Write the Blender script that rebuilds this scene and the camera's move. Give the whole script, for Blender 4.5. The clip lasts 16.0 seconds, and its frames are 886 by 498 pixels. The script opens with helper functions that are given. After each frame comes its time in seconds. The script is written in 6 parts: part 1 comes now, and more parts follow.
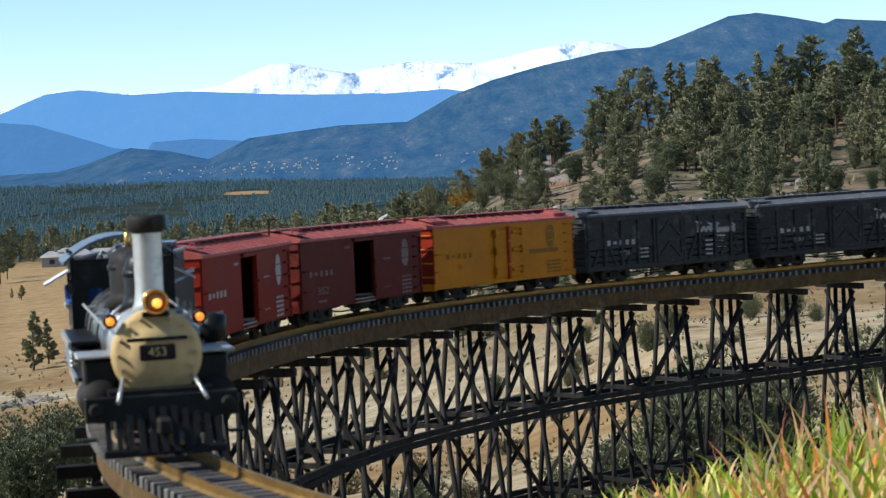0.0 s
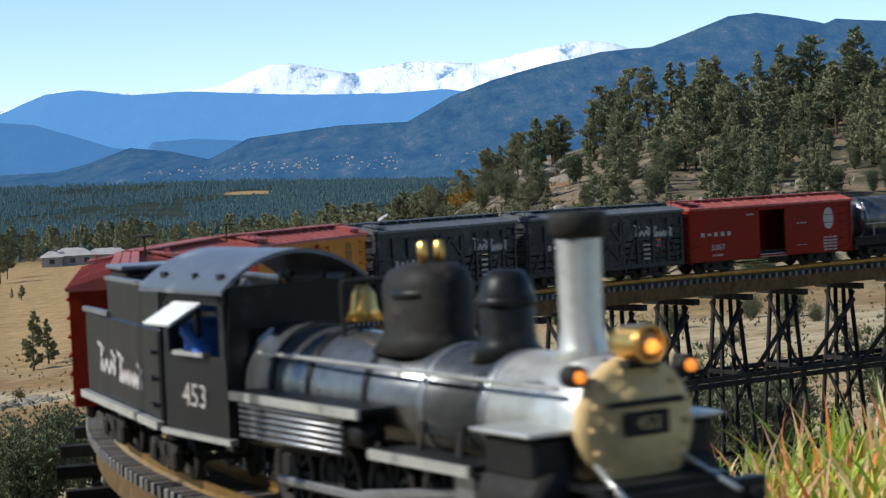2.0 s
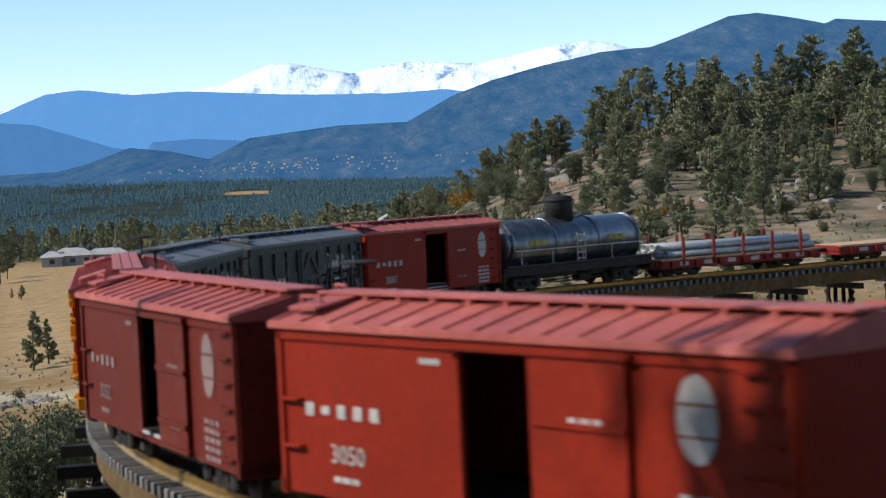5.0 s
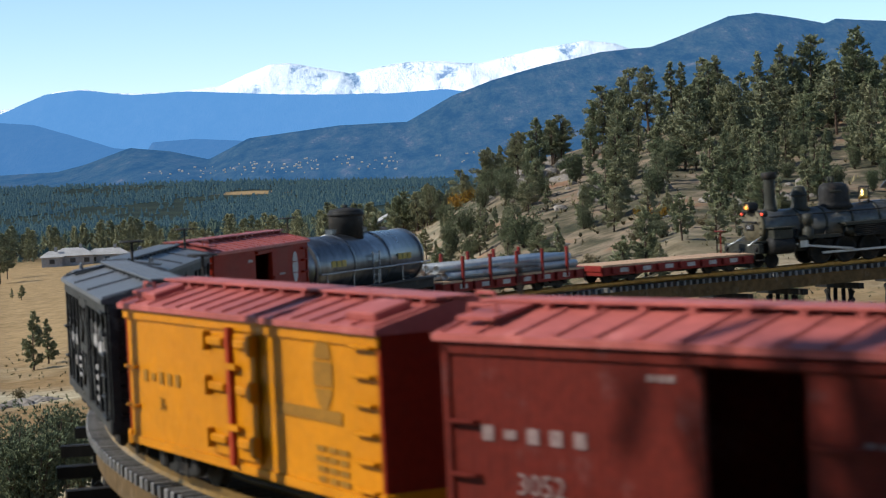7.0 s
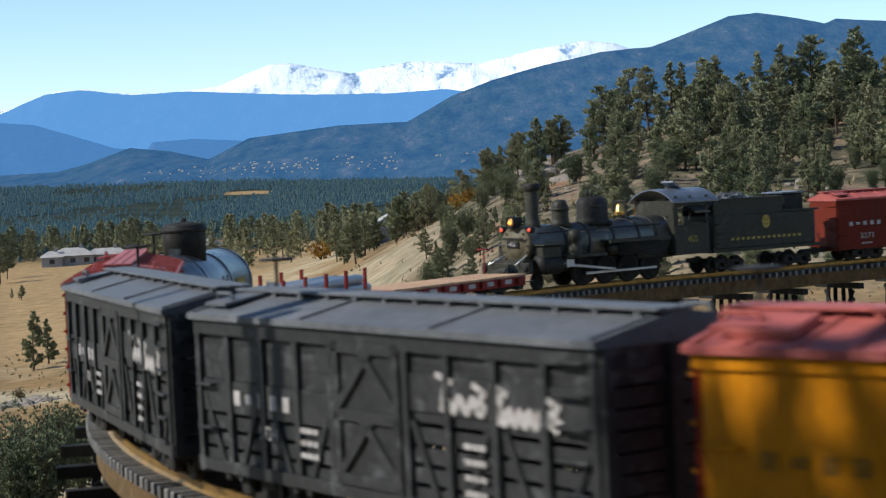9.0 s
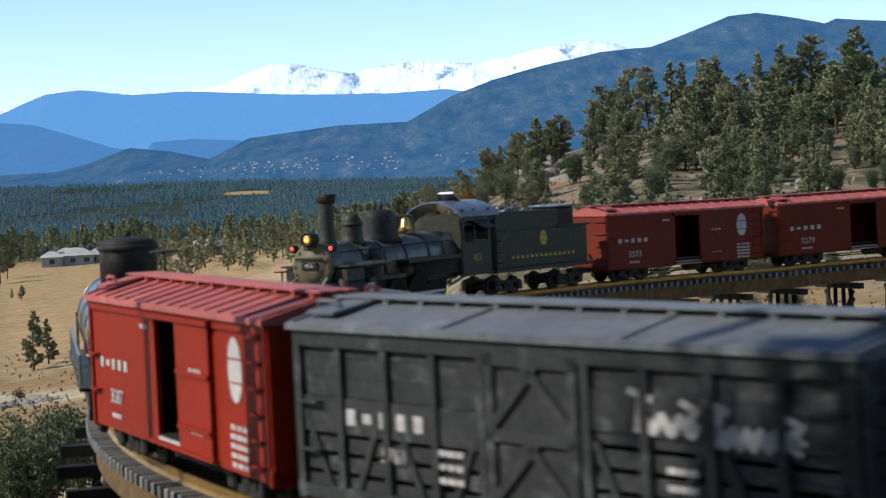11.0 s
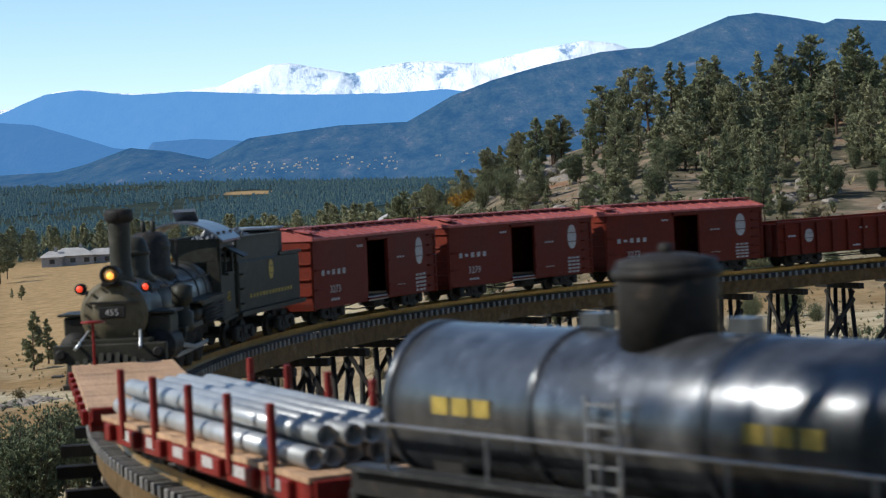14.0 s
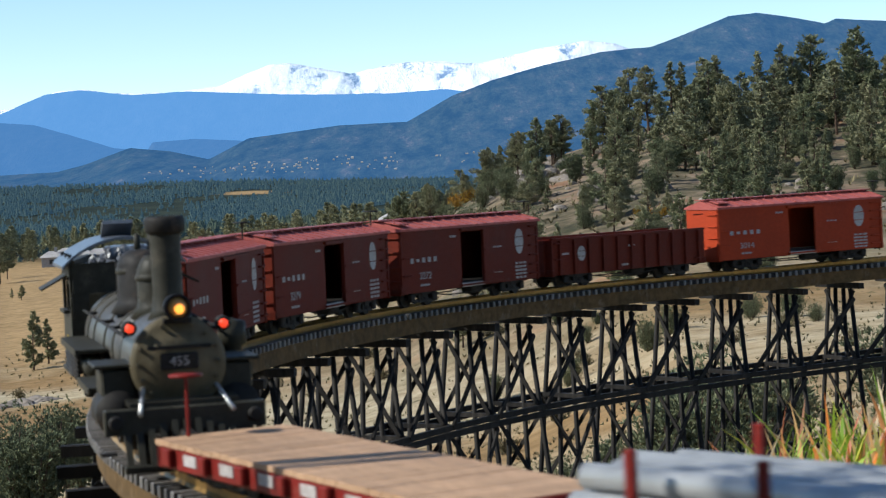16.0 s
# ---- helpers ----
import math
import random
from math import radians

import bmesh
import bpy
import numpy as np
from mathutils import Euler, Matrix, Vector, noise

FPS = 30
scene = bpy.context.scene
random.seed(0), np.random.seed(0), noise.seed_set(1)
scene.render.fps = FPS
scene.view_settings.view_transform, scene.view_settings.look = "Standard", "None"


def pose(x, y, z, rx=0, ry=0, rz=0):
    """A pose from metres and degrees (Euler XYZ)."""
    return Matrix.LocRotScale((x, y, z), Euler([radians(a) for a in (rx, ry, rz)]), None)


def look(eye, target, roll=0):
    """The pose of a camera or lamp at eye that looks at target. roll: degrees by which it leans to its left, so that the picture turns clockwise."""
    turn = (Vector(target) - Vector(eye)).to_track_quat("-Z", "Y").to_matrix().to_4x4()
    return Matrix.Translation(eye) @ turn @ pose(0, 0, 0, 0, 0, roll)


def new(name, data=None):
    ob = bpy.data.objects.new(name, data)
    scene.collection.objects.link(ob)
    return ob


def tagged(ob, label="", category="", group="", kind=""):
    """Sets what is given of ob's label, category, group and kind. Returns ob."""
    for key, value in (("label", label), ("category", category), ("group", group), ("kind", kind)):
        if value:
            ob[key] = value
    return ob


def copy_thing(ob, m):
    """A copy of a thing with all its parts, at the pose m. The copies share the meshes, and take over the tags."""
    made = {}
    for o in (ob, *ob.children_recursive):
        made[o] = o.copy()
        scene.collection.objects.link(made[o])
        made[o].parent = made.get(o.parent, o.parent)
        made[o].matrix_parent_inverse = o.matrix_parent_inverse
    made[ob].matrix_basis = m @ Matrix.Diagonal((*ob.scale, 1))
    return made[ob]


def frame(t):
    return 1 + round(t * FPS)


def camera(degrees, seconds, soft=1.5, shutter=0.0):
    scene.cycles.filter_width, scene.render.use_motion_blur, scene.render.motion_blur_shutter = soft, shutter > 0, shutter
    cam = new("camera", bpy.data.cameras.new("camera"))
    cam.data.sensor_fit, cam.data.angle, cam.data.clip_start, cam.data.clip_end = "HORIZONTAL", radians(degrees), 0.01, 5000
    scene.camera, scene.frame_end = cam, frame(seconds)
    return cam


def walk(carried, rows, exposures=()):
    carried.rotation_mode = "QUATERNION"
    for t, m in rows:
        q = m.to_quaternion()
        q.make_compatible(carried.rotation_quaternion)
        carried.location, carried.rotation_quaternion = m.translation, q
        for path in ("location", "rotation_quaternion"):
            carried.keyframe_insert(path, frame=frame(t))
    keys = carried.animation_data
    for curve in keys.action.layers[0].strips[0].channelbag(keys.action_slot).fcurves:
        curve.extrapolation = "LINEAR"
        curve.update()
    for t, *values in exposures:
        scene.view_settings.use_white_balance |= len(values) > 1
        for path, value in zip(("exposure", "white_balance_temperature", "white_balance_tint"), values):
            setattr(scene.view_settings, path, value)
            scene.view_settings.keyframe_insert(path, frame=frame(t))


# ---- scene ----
# A garden railway on a hillside: two narrow-gauge model trains run round a trestle above a valley.
# Models are about 1:20; the camera stands still. x right, y away from the camera, z up, eye at the origin.
cam = camera(24.526, 16.0, soft=1.15, shutter=0.5)
cam.data.dof.use_dof = True
cam.data.dof.focus_distance = 15.0
cam.data.dof.aperture_fstop = 30.0
EYE = pose(0, 0, 0, 90 - 2.4144, 0, 0) @ pose(0, 0, 0, 0, 0, -2.5697)
walk(cam, [(0, EYE), (16, EYE)], exposures=[(t, e, 6200, 6) for t, e in ((0, 0.38), (1, 0.36), (2.5, 0.22), (3.5, 0.28), (7, 0.24), (8, 0.12), (9, 0.26), (12.5, 0.35), (14, 0.22), (15.5, 0.3), (16, 0.34))])

# ---- light ----
SUN_FROM = Vector((-0.76, -0.16, 0.62)).normalized()
world = bpy.data.worlds.new("sky")
scene.world = world
world.use_nodes = True
wn = world.node_tree
sky = wn.nodes.new("ShaderNodeTexSky")
sky.sky_type = "NISHITA"
sky.sun_disc = False
sky.sun_elevation = math.asin(SUN_FROM.z)
sky.sun_rotation = math.atan2(SUN_FROM.x, SUN_FROM.y)
sky.altitude = 2300
sky.air_density, sky.dust_density, sky.ozone_density = 1.0, 0.0, 2.6
bg = wn.nodes["Background"]
bg.inputs["Strength"].default_value = 0.136
wn.links.new(sky.outputs[0], bg.inputs["Color"])
sun = new("sun", bpy.data.lights.new("sun", "SUN"))
sun.data.energy = 5.0
sun.data.angle = radians(0.53)
sun.data.color = (1.0, 0.95, 0.88)
sun.matrix_world = look(SUN_FROM * 50, (0, 0, 0))


# ---- materials ----
def ramp(nt, socket, stops):
    n = nt.nodes.new("ShaderNodeValToRGB")
    el = n.color_ramp.elements
    while len(el) < len(stops):
        el.new(0.5)
    for e, (p, c) in zip(el, stops):
        e.position, e.color = p, (*c, 1)
    nt.links.new(socket, n.inputs[0])
    return n.outputs[0]


def tex_noise(nt, scale, detail=4.0, coords="Object", stretch=(1, 1, 1), rough=0.55):
    tc = nt.nodes.new("ShaderNodeTexCoord")
    mp = nt.nodes.new("ShaderNodeMapping")
    mp.inputs["Scale"].default_value = stretch
    nt.links.new(tc.outputs[coords], mp.inputs[0])
    n = nt.nodes.new("ShaderNodeTexNoise")
    n.inputs["Scale"].default_value, n.inputs["Detail"].default_value = scale, detail
    n.inputs["Roughness"].default_value = rough
    nt.links.new(mp.outputs[0], n.inputs["Vector"])
    return n.outputs["Fac"]


def mix(nt, fac, a, b, mode="MIX"):
    n = nt.nodes.new("ShaderNodeMix")
    n.data_type, n.blend_type = "RGBA", mode
    for value, sock in ((fac, n.inputs[0]), (a, n.inputs[6]), (b, n.inputs[7])):
        if hasattr(value, "links"):
            nt.links.new(value, sock)
        elif isinstance(value, (int, float)):
            sock.default_value = value
        else:
            sock.default_value = (*value, 1)
    return n.outputs[2]


def shade(c, k):
    return tuple(min(1.0, v * k) for v in c)


def surface(name, color, rough=0.6, metal=0.0, grain=40.0, vary=0.25, wear=None, wear_scale=8.0, bump=0.3,
            bump_depth=0.002, stretch=(1, 1, 1), coords="Object", per_object=0.0, groove=None, coat=0.0, spec=0.12):
    """Two scales of noise over a base colour, some wear, fine relief and, if asked for, plank grooves along one axis."""
    m = bpy.data.materials.new(name)
    m.use_nodes = True
    nt = m.node_tree
    b = nt.nodes["Principled BSDF"]
    fine = tex_noise(nt, grain, 5, coords, stretch)
    broad = tex_noise(nt, wear_scale, 4, coords, stretch)
    col = ramp(nt, fine, [(0.3, shade(color, 1 - vary)), (0.7, shade(color, 1 + vary))])
    big = ramp(nt, broad, [(0.35, (0.78, 0.78, 0.78)), (0.65, (1.12, 1.12, 1.12))])
    col = mix(nt, 0.6, col, big, "MULTIPLY")
    if wear:
        mask = ramp(nt, tex_noise(nt, wear_scale * 3.1, 6, coords, stretch, 0.7), [(0.56, (0, 0, 0)), (0.72, (1, 1, 1))])
        col = mix(nt, mask, col, wear)
    if per_object:
        oi = nt.nodes.new("ShaderNodeObjectInfo")
        rnd = ramp(nt, oi.outputs["Random"], [(0, (1 - per_object,) * 3), (1, (1 + per_object,) * 3)])
        col = mix(nt, 1.0, col, rnd, "MULTIPLY")
    nt.links.new(col, b.inputs["Base Color"])
    rr = nt.nodes.new("ShaderNodeMapRange")
    rr.inputs["To Min"].default_value, rr.inputs["To Max"].default_value = max(0.05, rough - 0.12), min(1, rough + 0.12)
    nt.links.new(broad, rr.inputs["Value"])
    nt.links.new(rr.outputs[0], b.inputs["Roughness"])
    b.inputs["Metallic"].default_value = metal
    b.inputs["Specular IOR Level"].default_value = spec
    b.inputs["Coat Weight"].default_value = coat
    bp = nt.nodes.new("ShaderNodeBump")
    bp.inputs["Strength"].default_value, bp.inputs["Distance"].default_value = bump, bump_depth
    height = fine
    if groove:
        axis, pitch_m = groove
        tc = nt.nodes.new("ShaderNodeTexCoord")
        sp = nt.nodes.new("ShaderNodeSeparateXYZ")
        nt.links.new(tc.outputs["Object"], sp.inputs[0])
        pp = nt.nodes.new("ShaderNodeMath")
        pp.operation = "PINGPONG"
        pp.inputs[1].default_value = pitch_m / 2
        nt.links.new(sp.outputs[axis], pp.inputs[0])
        mr = nt.nodes.new("ShaderNodeMapRange")
        mr.inputs["From Max"].default_value = pitch_m * 0.14
        nt.links.new(pp.outputs[0], mr.inputs["Value"])
        ad = nt.nodes.new("ShaderNodeMath")
        ad.operation = "ADD"
        nt.links.new(mr.outputs[0], ad.inputs[0])
        nt.links.new(fine, ad.inputs[1])
        height = ad.outputs[0]
    nt.links.new(height, bp.inputs["Height"])
    nt.links.new(bp.outputs[0], b.inputs["Normal"])
    return m


BOX_RED = surface("boxcar_red_paint", (0.185, 0.0125, 0.003), 0.6, grain=160, vary=0.14, wear=(0.15, 0.016, 0.007), wear_scale=9, groove=(0, 0.0065), bump=0.35, bump_depth=0.0008, per_object=0.06)
BOX_DULL = surface("faded_boxcar_paint", (0.095, 0.011, 0.006), 0.6, grain=160, vary=0.2, wear=(0.11, 0.045, 0.04), wear_scale=6, groove=(0, 0.0065), bump=0.35, bump_depth=0.0008)
BOX_BROWN = surface("boxcar_brown_paint", (0.105, 0.014, 0.006), 0.6, grain=160, vary=0.16, wear=(0.085, 0.022, 0.014), wear_scale=9, groove=(0, 0.0065), bump=0.35, bump_depth=0.0008)
BOX_ORANGE = surface("orange_red_paint", (0.30, 0.036, 0.010), 0.6, grain=160, vary=0.12, groove=(0, 0.0065), bump=0.3, bump_depth=0.0008)
ROOF_RED = surface("roof_red_paint", (0.33, 0.085, 0.07), 0.5, grain=120, vary=0.15, wear=(0.46, 0.15, 0.125), wear_scale=10, bump=0.2, bump_depth=0.0005)
ROOF_GREY = surface("roof_grey_paint", (0.105, 0.106, 0.110), 0.5, grain=120, vary=0.2, wear=(0.17, 0.17, 0.175), wear_scale=10, bump=0.2, bump_depth=0.0005)
YELLOW = surface("reefer_yellow_paint", (0.46, 0.165, 0.002), 0.45, grain=150, vary=0.1, wear=(0.38, 0.125, 0.003), wear_scale=14, groove=(0, 0.0075), bump=0.7, bump_depth=0.0008)
BLACK_CAR = surface("stock_car_black_paint", (0.030, 0.0295, 0.029), 0.5, grain=150, vary=0.3, wear=(0.10, 0.10, 0.10), wear_scale=12, bump=0.3, bump_depth=0.0006, per_object=0.1)
BLACK = surface("engine_black_paint", (0.010, 0.010, 0.0105), 0.42, grain=120, vary=0.2, wear=(0.03, 0.029, 0.027), wear_scale=14, bump=0.15, bump_depth=0.0004, coat=0.0, spec=0.18)
GRIME = surface("grimy_black_paint", (0.022, 0.02, 0.018), 0.6, grain=120, vary=0.3, wear=(0.07, 0.05, 0.035), wear_scale=20, bump=0.3, bump_depth=0.0005)
BOILER_PAINT = surface("polished_boiler_jacket", (0.15, 0.15, 0.15), 0.30, metal=0.7, grain=100, vary=0.2, wear=(0.2, 0.2, 0.2), wear_scale=12, bump=0.12, bump_depth=0.0004, spec=0.5)
OLIVE_BLACK = surface("olive_black_paint", (0.034, 0.032, 0.024), 0.5, grain=120, vary=0.2, wear=(0.07, 0.06, 0.045), wear_scale=14, bump=0.2, bump_depth=0.0004)
WORN_BOILER = surface("worn_grey_boiler_jacket", (0.085, 0.080, 0.070), 0.40, metal=0.25, grain=100, vary=0.25, wear=(0.17, 0.16, 0.14), wear_scale=14, bump=0.15, bump_depth=0.0004, spec=0.45)
SILVER = surface("graphite_silver_paint", (0.50, 0.49, 0.46), 0.36, metal=0.6, grain=90, vary=0.12, wear=(0.2, 0.2, 0.2), wear_scale=16, bump=0.12, bump_depth=0.0004)
BARE_METAL = surface("bare_steel", (0.30, 0.30, 0.31), 0.42, metal=0.9, grain=120, vary=0.15, wear=(0.2, 0.17, 0.14), wear_scale=20, bump=0.1, bump_depth=0.0003)
CREAM = surface("cream_paint", (0.56, 0.40, 0.19), 0.55, grain=100, vary=0.1, wear=(0.4, 0.3, 0.18), wear_scale=12, bump=0.1, bump_depth=0.0003)
AWNING = surface("white_awning_paint", (0.62, 0.62, 0.62), 0.5, grain=100, vary=0.08, wear_scale=12, bump=0.05)
DULL_BRONZE = surface("dull_bronze_paint", (0.10, 0.082, 0.05), 0.5, grain=100, vary=0.15, wear=(0.06, 0.05, 0.03), wear_scale=12, bump=0.1, bump_depth=0.0003)
BRASS = surface("brass", (0.7, 0.42, 0.12), 0.3, metal=1.0, grain=90, vary=0.1, wear_scale=15, bump=0.1, bump_depth=0.0003)
WHITE_INK = surface("white_lettering", (0.36, 0.33, 0.31), 0.6, grain=200, vary=0.2, wear=(0.2, 0.14, 0.125), wear_scale=25, bump=0.0)
FAINT_INK = surface("worn_grey_lettering", (0.19, 0.13, 0.12), 0.7, grain=200, vary=0.2, wear=(0.1, 0.05, 0.045), wear_scale=30, bump=0.0)
DARK_INK = surface("faded_dark_lettering", (0.22, 0.10, 0.012), 0.6, grain=200, vary=0.2, wear_scale=25, bump=0.0)
GOLD_INK = surface("dull_gold_lettering", (0.33, 0.24, 0.06), 0.55, grain=200, vary=0.2, wear_scale=25, bump=0.0)
TANK_PAINT = surface("tank_grey_metal", (0.13, 0.132, 0.138), 0.30, metal=0.8, grain=70, vary=0.35, wear=(0.28, 0.28, 0.28), wear_scale=11, bump=0.15, bump_depth=0.0006, stretch=(1, 1, 0.5))
PIPE = surface("weathered_pipe", (0.36, 0.36, 0.355), 0.40, metal=0.5, grain=60, vary=0.15, wear=(0.25, 0.25, 0.26), wear_scale=18, bump=0.15, bump_depth=0.0005, per_object=0.12)
DECK_WOOD = surface("flatcar_deck_wood", (0.40, 0.25, 0.15), 0.7, grain=60, vary=0.2, wear=(0.38, 0.22, 0.13), wear_scale=9, stretch=(1, 8, 1), bump=0.3, bump_depth=0.0006, per_object=0.1)
FLAT_RED = surface("flatcar_red_paint", (0.16, 0.016, 0.012), 0.5, grain=120, vary=0.15, wear=(0.2, 0.07, 0.05), wear_scale=14, bump=0.15, bump_depth=0.0004)
COAL = surface("coal", (0.06, 0.06, 0.062), 0.4, grain=200, vary=0.4, wear=(0.3, 0.3, 0.3), wear_scale=60, bump=0.5, bump_depth=0.001, spec=0.5)
BLUE_ROOF = surface("cab_roof_blue_grey", (0.085, 0.095, 0.115), 0.3, grain=90, vary=0.15, wear=(0.25, 0.25, 0.26), wear_scale=10, bump=0.1, bump_depth=0.0003, spec=0.5)
TIE_WOOD = surface("weathered_tie", (0.105, 0.097, 0.09), 0.5, grain=120, vary=0.35, wear=(0.16, 0.15, 0.14), wear_scale=20, stretch=(1, 6, 1), bump=0.5, bump_depth=0.001, per_object=0.3, spec=0.4)
DARK_WOOD = surface("creosoted_timber", (0.016, 0.014, 0.012), 0.65, grain=80, vary=0.35, wear=(0.04, 0.034, 0.028), wear_scale=15, stretch=(1, 1, 0.2), bump=0.4, bump_depth=0.001, per_object=0.3)
GIRDER_WOOD = surface("brown_stringer_timber", (0.10, 0.060, 0.024), 0.7, grain=80, vary=0.35, wear=(0.17, 0.13, 0.09), wear_scale=12, bump=0.4, bump_depth=0.001)
RAIL_METAL = surface("tarnished_brass_rail", (0.34, 0.20, 0.06), 0.42, metal=0.75, grain=100, vary=0.2, wear=(0.2, 0.12, 0.05), wear_scale=25, bump=0.1, bump_depth=0.0003)
RUST = surface("rusty_iron", (0.16, 0.055, 0.025), 0.75, grain=200, vary=0.35, wear=(0.09, 0.035, 0.02), wear_scale=60, bump=0.4, bump_depth=0.001)
BLUE_CLOTH = surface("blue_cloth", (0.05, 0.13, 0.42), 0.7, grain=200, vary=0.2, bump=0.1)


def glow(name, color, strength):
    m = bpy.data.materials.new(name)
    m.use_nodes = True
    b = m.node_tree.nodes["Principled BSDF"]
    b.inputs["Base Color"].default_value = (*color, 1)
    b.inputs["Emission Color"].default_value = (*color, 1)
    b.inputs["Emission Strength"].default_value = strength
    return m


LAMP_GLOW = glow("lit_headlamp", (1.0, 0.36, 0.05), 1.5)
MARKER_GLOW = glow("lit_marker_orange", (1.0, 0.28, 0.03), 0.9)
MARKER_RED = glow("lit_marker_red", (0.9, 0.06, 0.02), 0.8)


# ---- building helpers ----
def part(name, bm, material, parent=None, label=""):
    me = bpy.data.meshes.new(name)
    bm.to_mesh(me)
    bm.free()
    me.materials.append(material)
    ob = new(name, me)
    if parent is not None:
        ob.parent = parent
    return tagged(ob, label) if label else ob


def put_mesh(name, me, parent, m=None):
    ob = new(name, me)
    if parent is not None:
        ob.parent = parent
    if m is not None:
        ob.matrix_basis = m
    return ob


def box(bm, size, at=(0, 0, 0), rot=None, bevel=0.0):
    m = Matrix.Translation(at) @ (rot.to_4x4() if rot is not None else Matrix.Identity(4)) @ Matrix.Diagonal((*size, 1))
    r = bmesh.ops.create_cube(bm, size=1.0, matrix=m)
    if bevel:
        es = list({e for v in r["verts"] for e in v.link_edges})
        bmesh.ops.bevel(bm, geom=es, offset=bevel, segments=1, affect="EDGES")
    return bm


def boxed(size, at=(0, 0, 0), rot=None, bevel=0.0):
    return box(bmesh.new(), size, at, rot, bevel)


def tube(bm, a, b, r1, r2=None, seg=12, caps=True):
    a, b = Vector(a), Vector(b)
    q = (b - a).to_track_quat("Z", "Y").to_matrix().to_4x4()
    bmesh.ops.create_cone(bm, cap_ends=caps, segments=seg, radius1=r1, radius2=r1 if r2 is None else r2, depth=(b - a).length,
                          matrix=Matrix.Translation((a + b) / 2) @ q)
    return bm


def tubed(a, b, r1, r2=None, seg=12, caps=True):
    return smooth(tube(bmesh.new(), a, b, r1, r2, seg, caps))


def smooth(bm):
    for f in bm.faces:
        f.smooth = len(f.verts) == 4
    return bm


def lathe(profile, axis="Z", seg=28, at=(0, 0, 0)):
    """A turned shape from (radius, height) pairs."""
    bm = bmesh.new()
    rings = []
    for r, h in profile:
        ring = []
        for i in range(seg):
            a = 2 * math.pi * i / seg
            p = (r * math.cos(a), r * math.sin(a), h)
            if axis == "X":
                p = (h, r * math.cos(a), r * math.sin(a))
            ring.append(bm.verts.new(Vector(p) + Vector(at)))
        rings.append(ring)
    for a, b in zip(rings, rings[1:]):
        for i in range(seg):
            bm.faces.new((a[i], a[(i + 1) % seg], b[(i + 1) % seg], b[i])).smooth = True
    for ring in (rings[0], rings[-1]):
        if profile[rings.index(ring)][0] > 1e-6:
            bm.faces.new(ring)
    bmesh.ops.recalc_face_normals(bm, faces=bm.faces)
    return bm


def extrude_profile(points, x0, x1):
    """A prism along x from a y,z outline."""
    bm = bmesh.new()
    a = [bm.verts.new((x0, y, z)) for y, z in points]
    b = [bm.verts.new((x1, y, z)) for y, z in points]
    n = len(points)
    for i in range(n):
        bm.faces.new((a[i], a[(i + 1) % n], b[(i + 1) % n], b[i]))
    bm.faces.new(a), bm.faces.new(b)
    bmesh.ops.recalc_face_normals(bm, faces=bm.faces)
    return bm


def text_mesh(words, size, squeeze=1.0):
    cu = bpy.data.curves.new("lettering", "FONT")
    cu.body, cu.size, cu.align_x, cu.align_y = words, size, "CENTER", "CENTER"
    cu.extrude = 0.0003
    cu.resolution_u = 2
    ob = new("lettering", cu)
    me = bpy.data.meshes.new_from_object(ob.evaluated_get(bpy.context.evaluated_depsgraph_get()))
    bpy.data.objects.remove(ob)
    me.transform(Matrix.Diagonal((squeeze, 1, 1, 1)))
    return me


def lettered(words, size, material, parent, m, squeeze=1.0):
    me = text_mesh(words, size, squeeze)
    me.materials.clear()
    me.materials.append(material)
    return put_mesh("number", me, parent, m)


# ---- the ground and the distance ----
def smoothstep(t):
    t = np.clip(t, 0, 1)
    return t * t * (3 - 2 * t)


BEARINGS = np.array([-23.69, -12.26, -7.64, -2.92, 1.84, 6.58, 12.27, 24.15])
RANGES = np.array([12, 30, 70, 130, 200, 260, 310, 360, 450, 620, 900, 1300.0])
HEIGHTS = np.array([
    [-3.49, -3.52, -3.29, -3.02, -2.73, -2.43, -2.11, -2.09],
    [-6.03, -6.33, -6.12, -5.87, -5.48, -4.9, -4.13, -4.15],
    [-11.03, -11.91, -11.96, -11.54, -10.64, -9.09, -7.73, -7.88],
    [-17.17, -18.92, -18.25, -17.43, -15.76, -10.39, -10.1, -10.66],
    [-20.31, -22.84, -21.43, -19.01, -10.88, -6.32, -6.3, -7.26],
    [-22.44, -25.8, -24.28, -18.94, -4.78, -1.42, -1.15, -2.87],
    [-22.82, -26.97, -24.67, -17.41, -3.12, 4.69, 5.32, 2.83],
    [-22.84, -27.9, -24.68, -17.23, -5.62, 1.0, 1.32, -2.16],
    [-22.27, -26.94, -24.66, -17.8, -13.25, -11.12, -10.52, -14.07],
    [-18.88, -25.34, -23.74, -19.71, -19.98, -20.45, -21.2, -25.66],
    [-13.72, -22.17, -22.1, -20.64, -21.52, -22.25, -23.47, -30.41],
    [4.89, -3.88, -5.17, -8.25, -11.3, -14.25, -16.31, -27.49],
])


def bump_noise(x, y, scale):
    return noise.fractal(Vector((x / scale, y / scale, 3.7)), 0.9, 2.0, 4)


def far_height(b, r):
    """Height at a bearing in degrees and a range in metres, past the garden."""
    cols = [np.interp(b, BEARINGS, row) for row in HEIGHTS]
    lr = math.log(max(r, 12.0))
    return float(np.interp(lr, np.log(RANGES), cols))


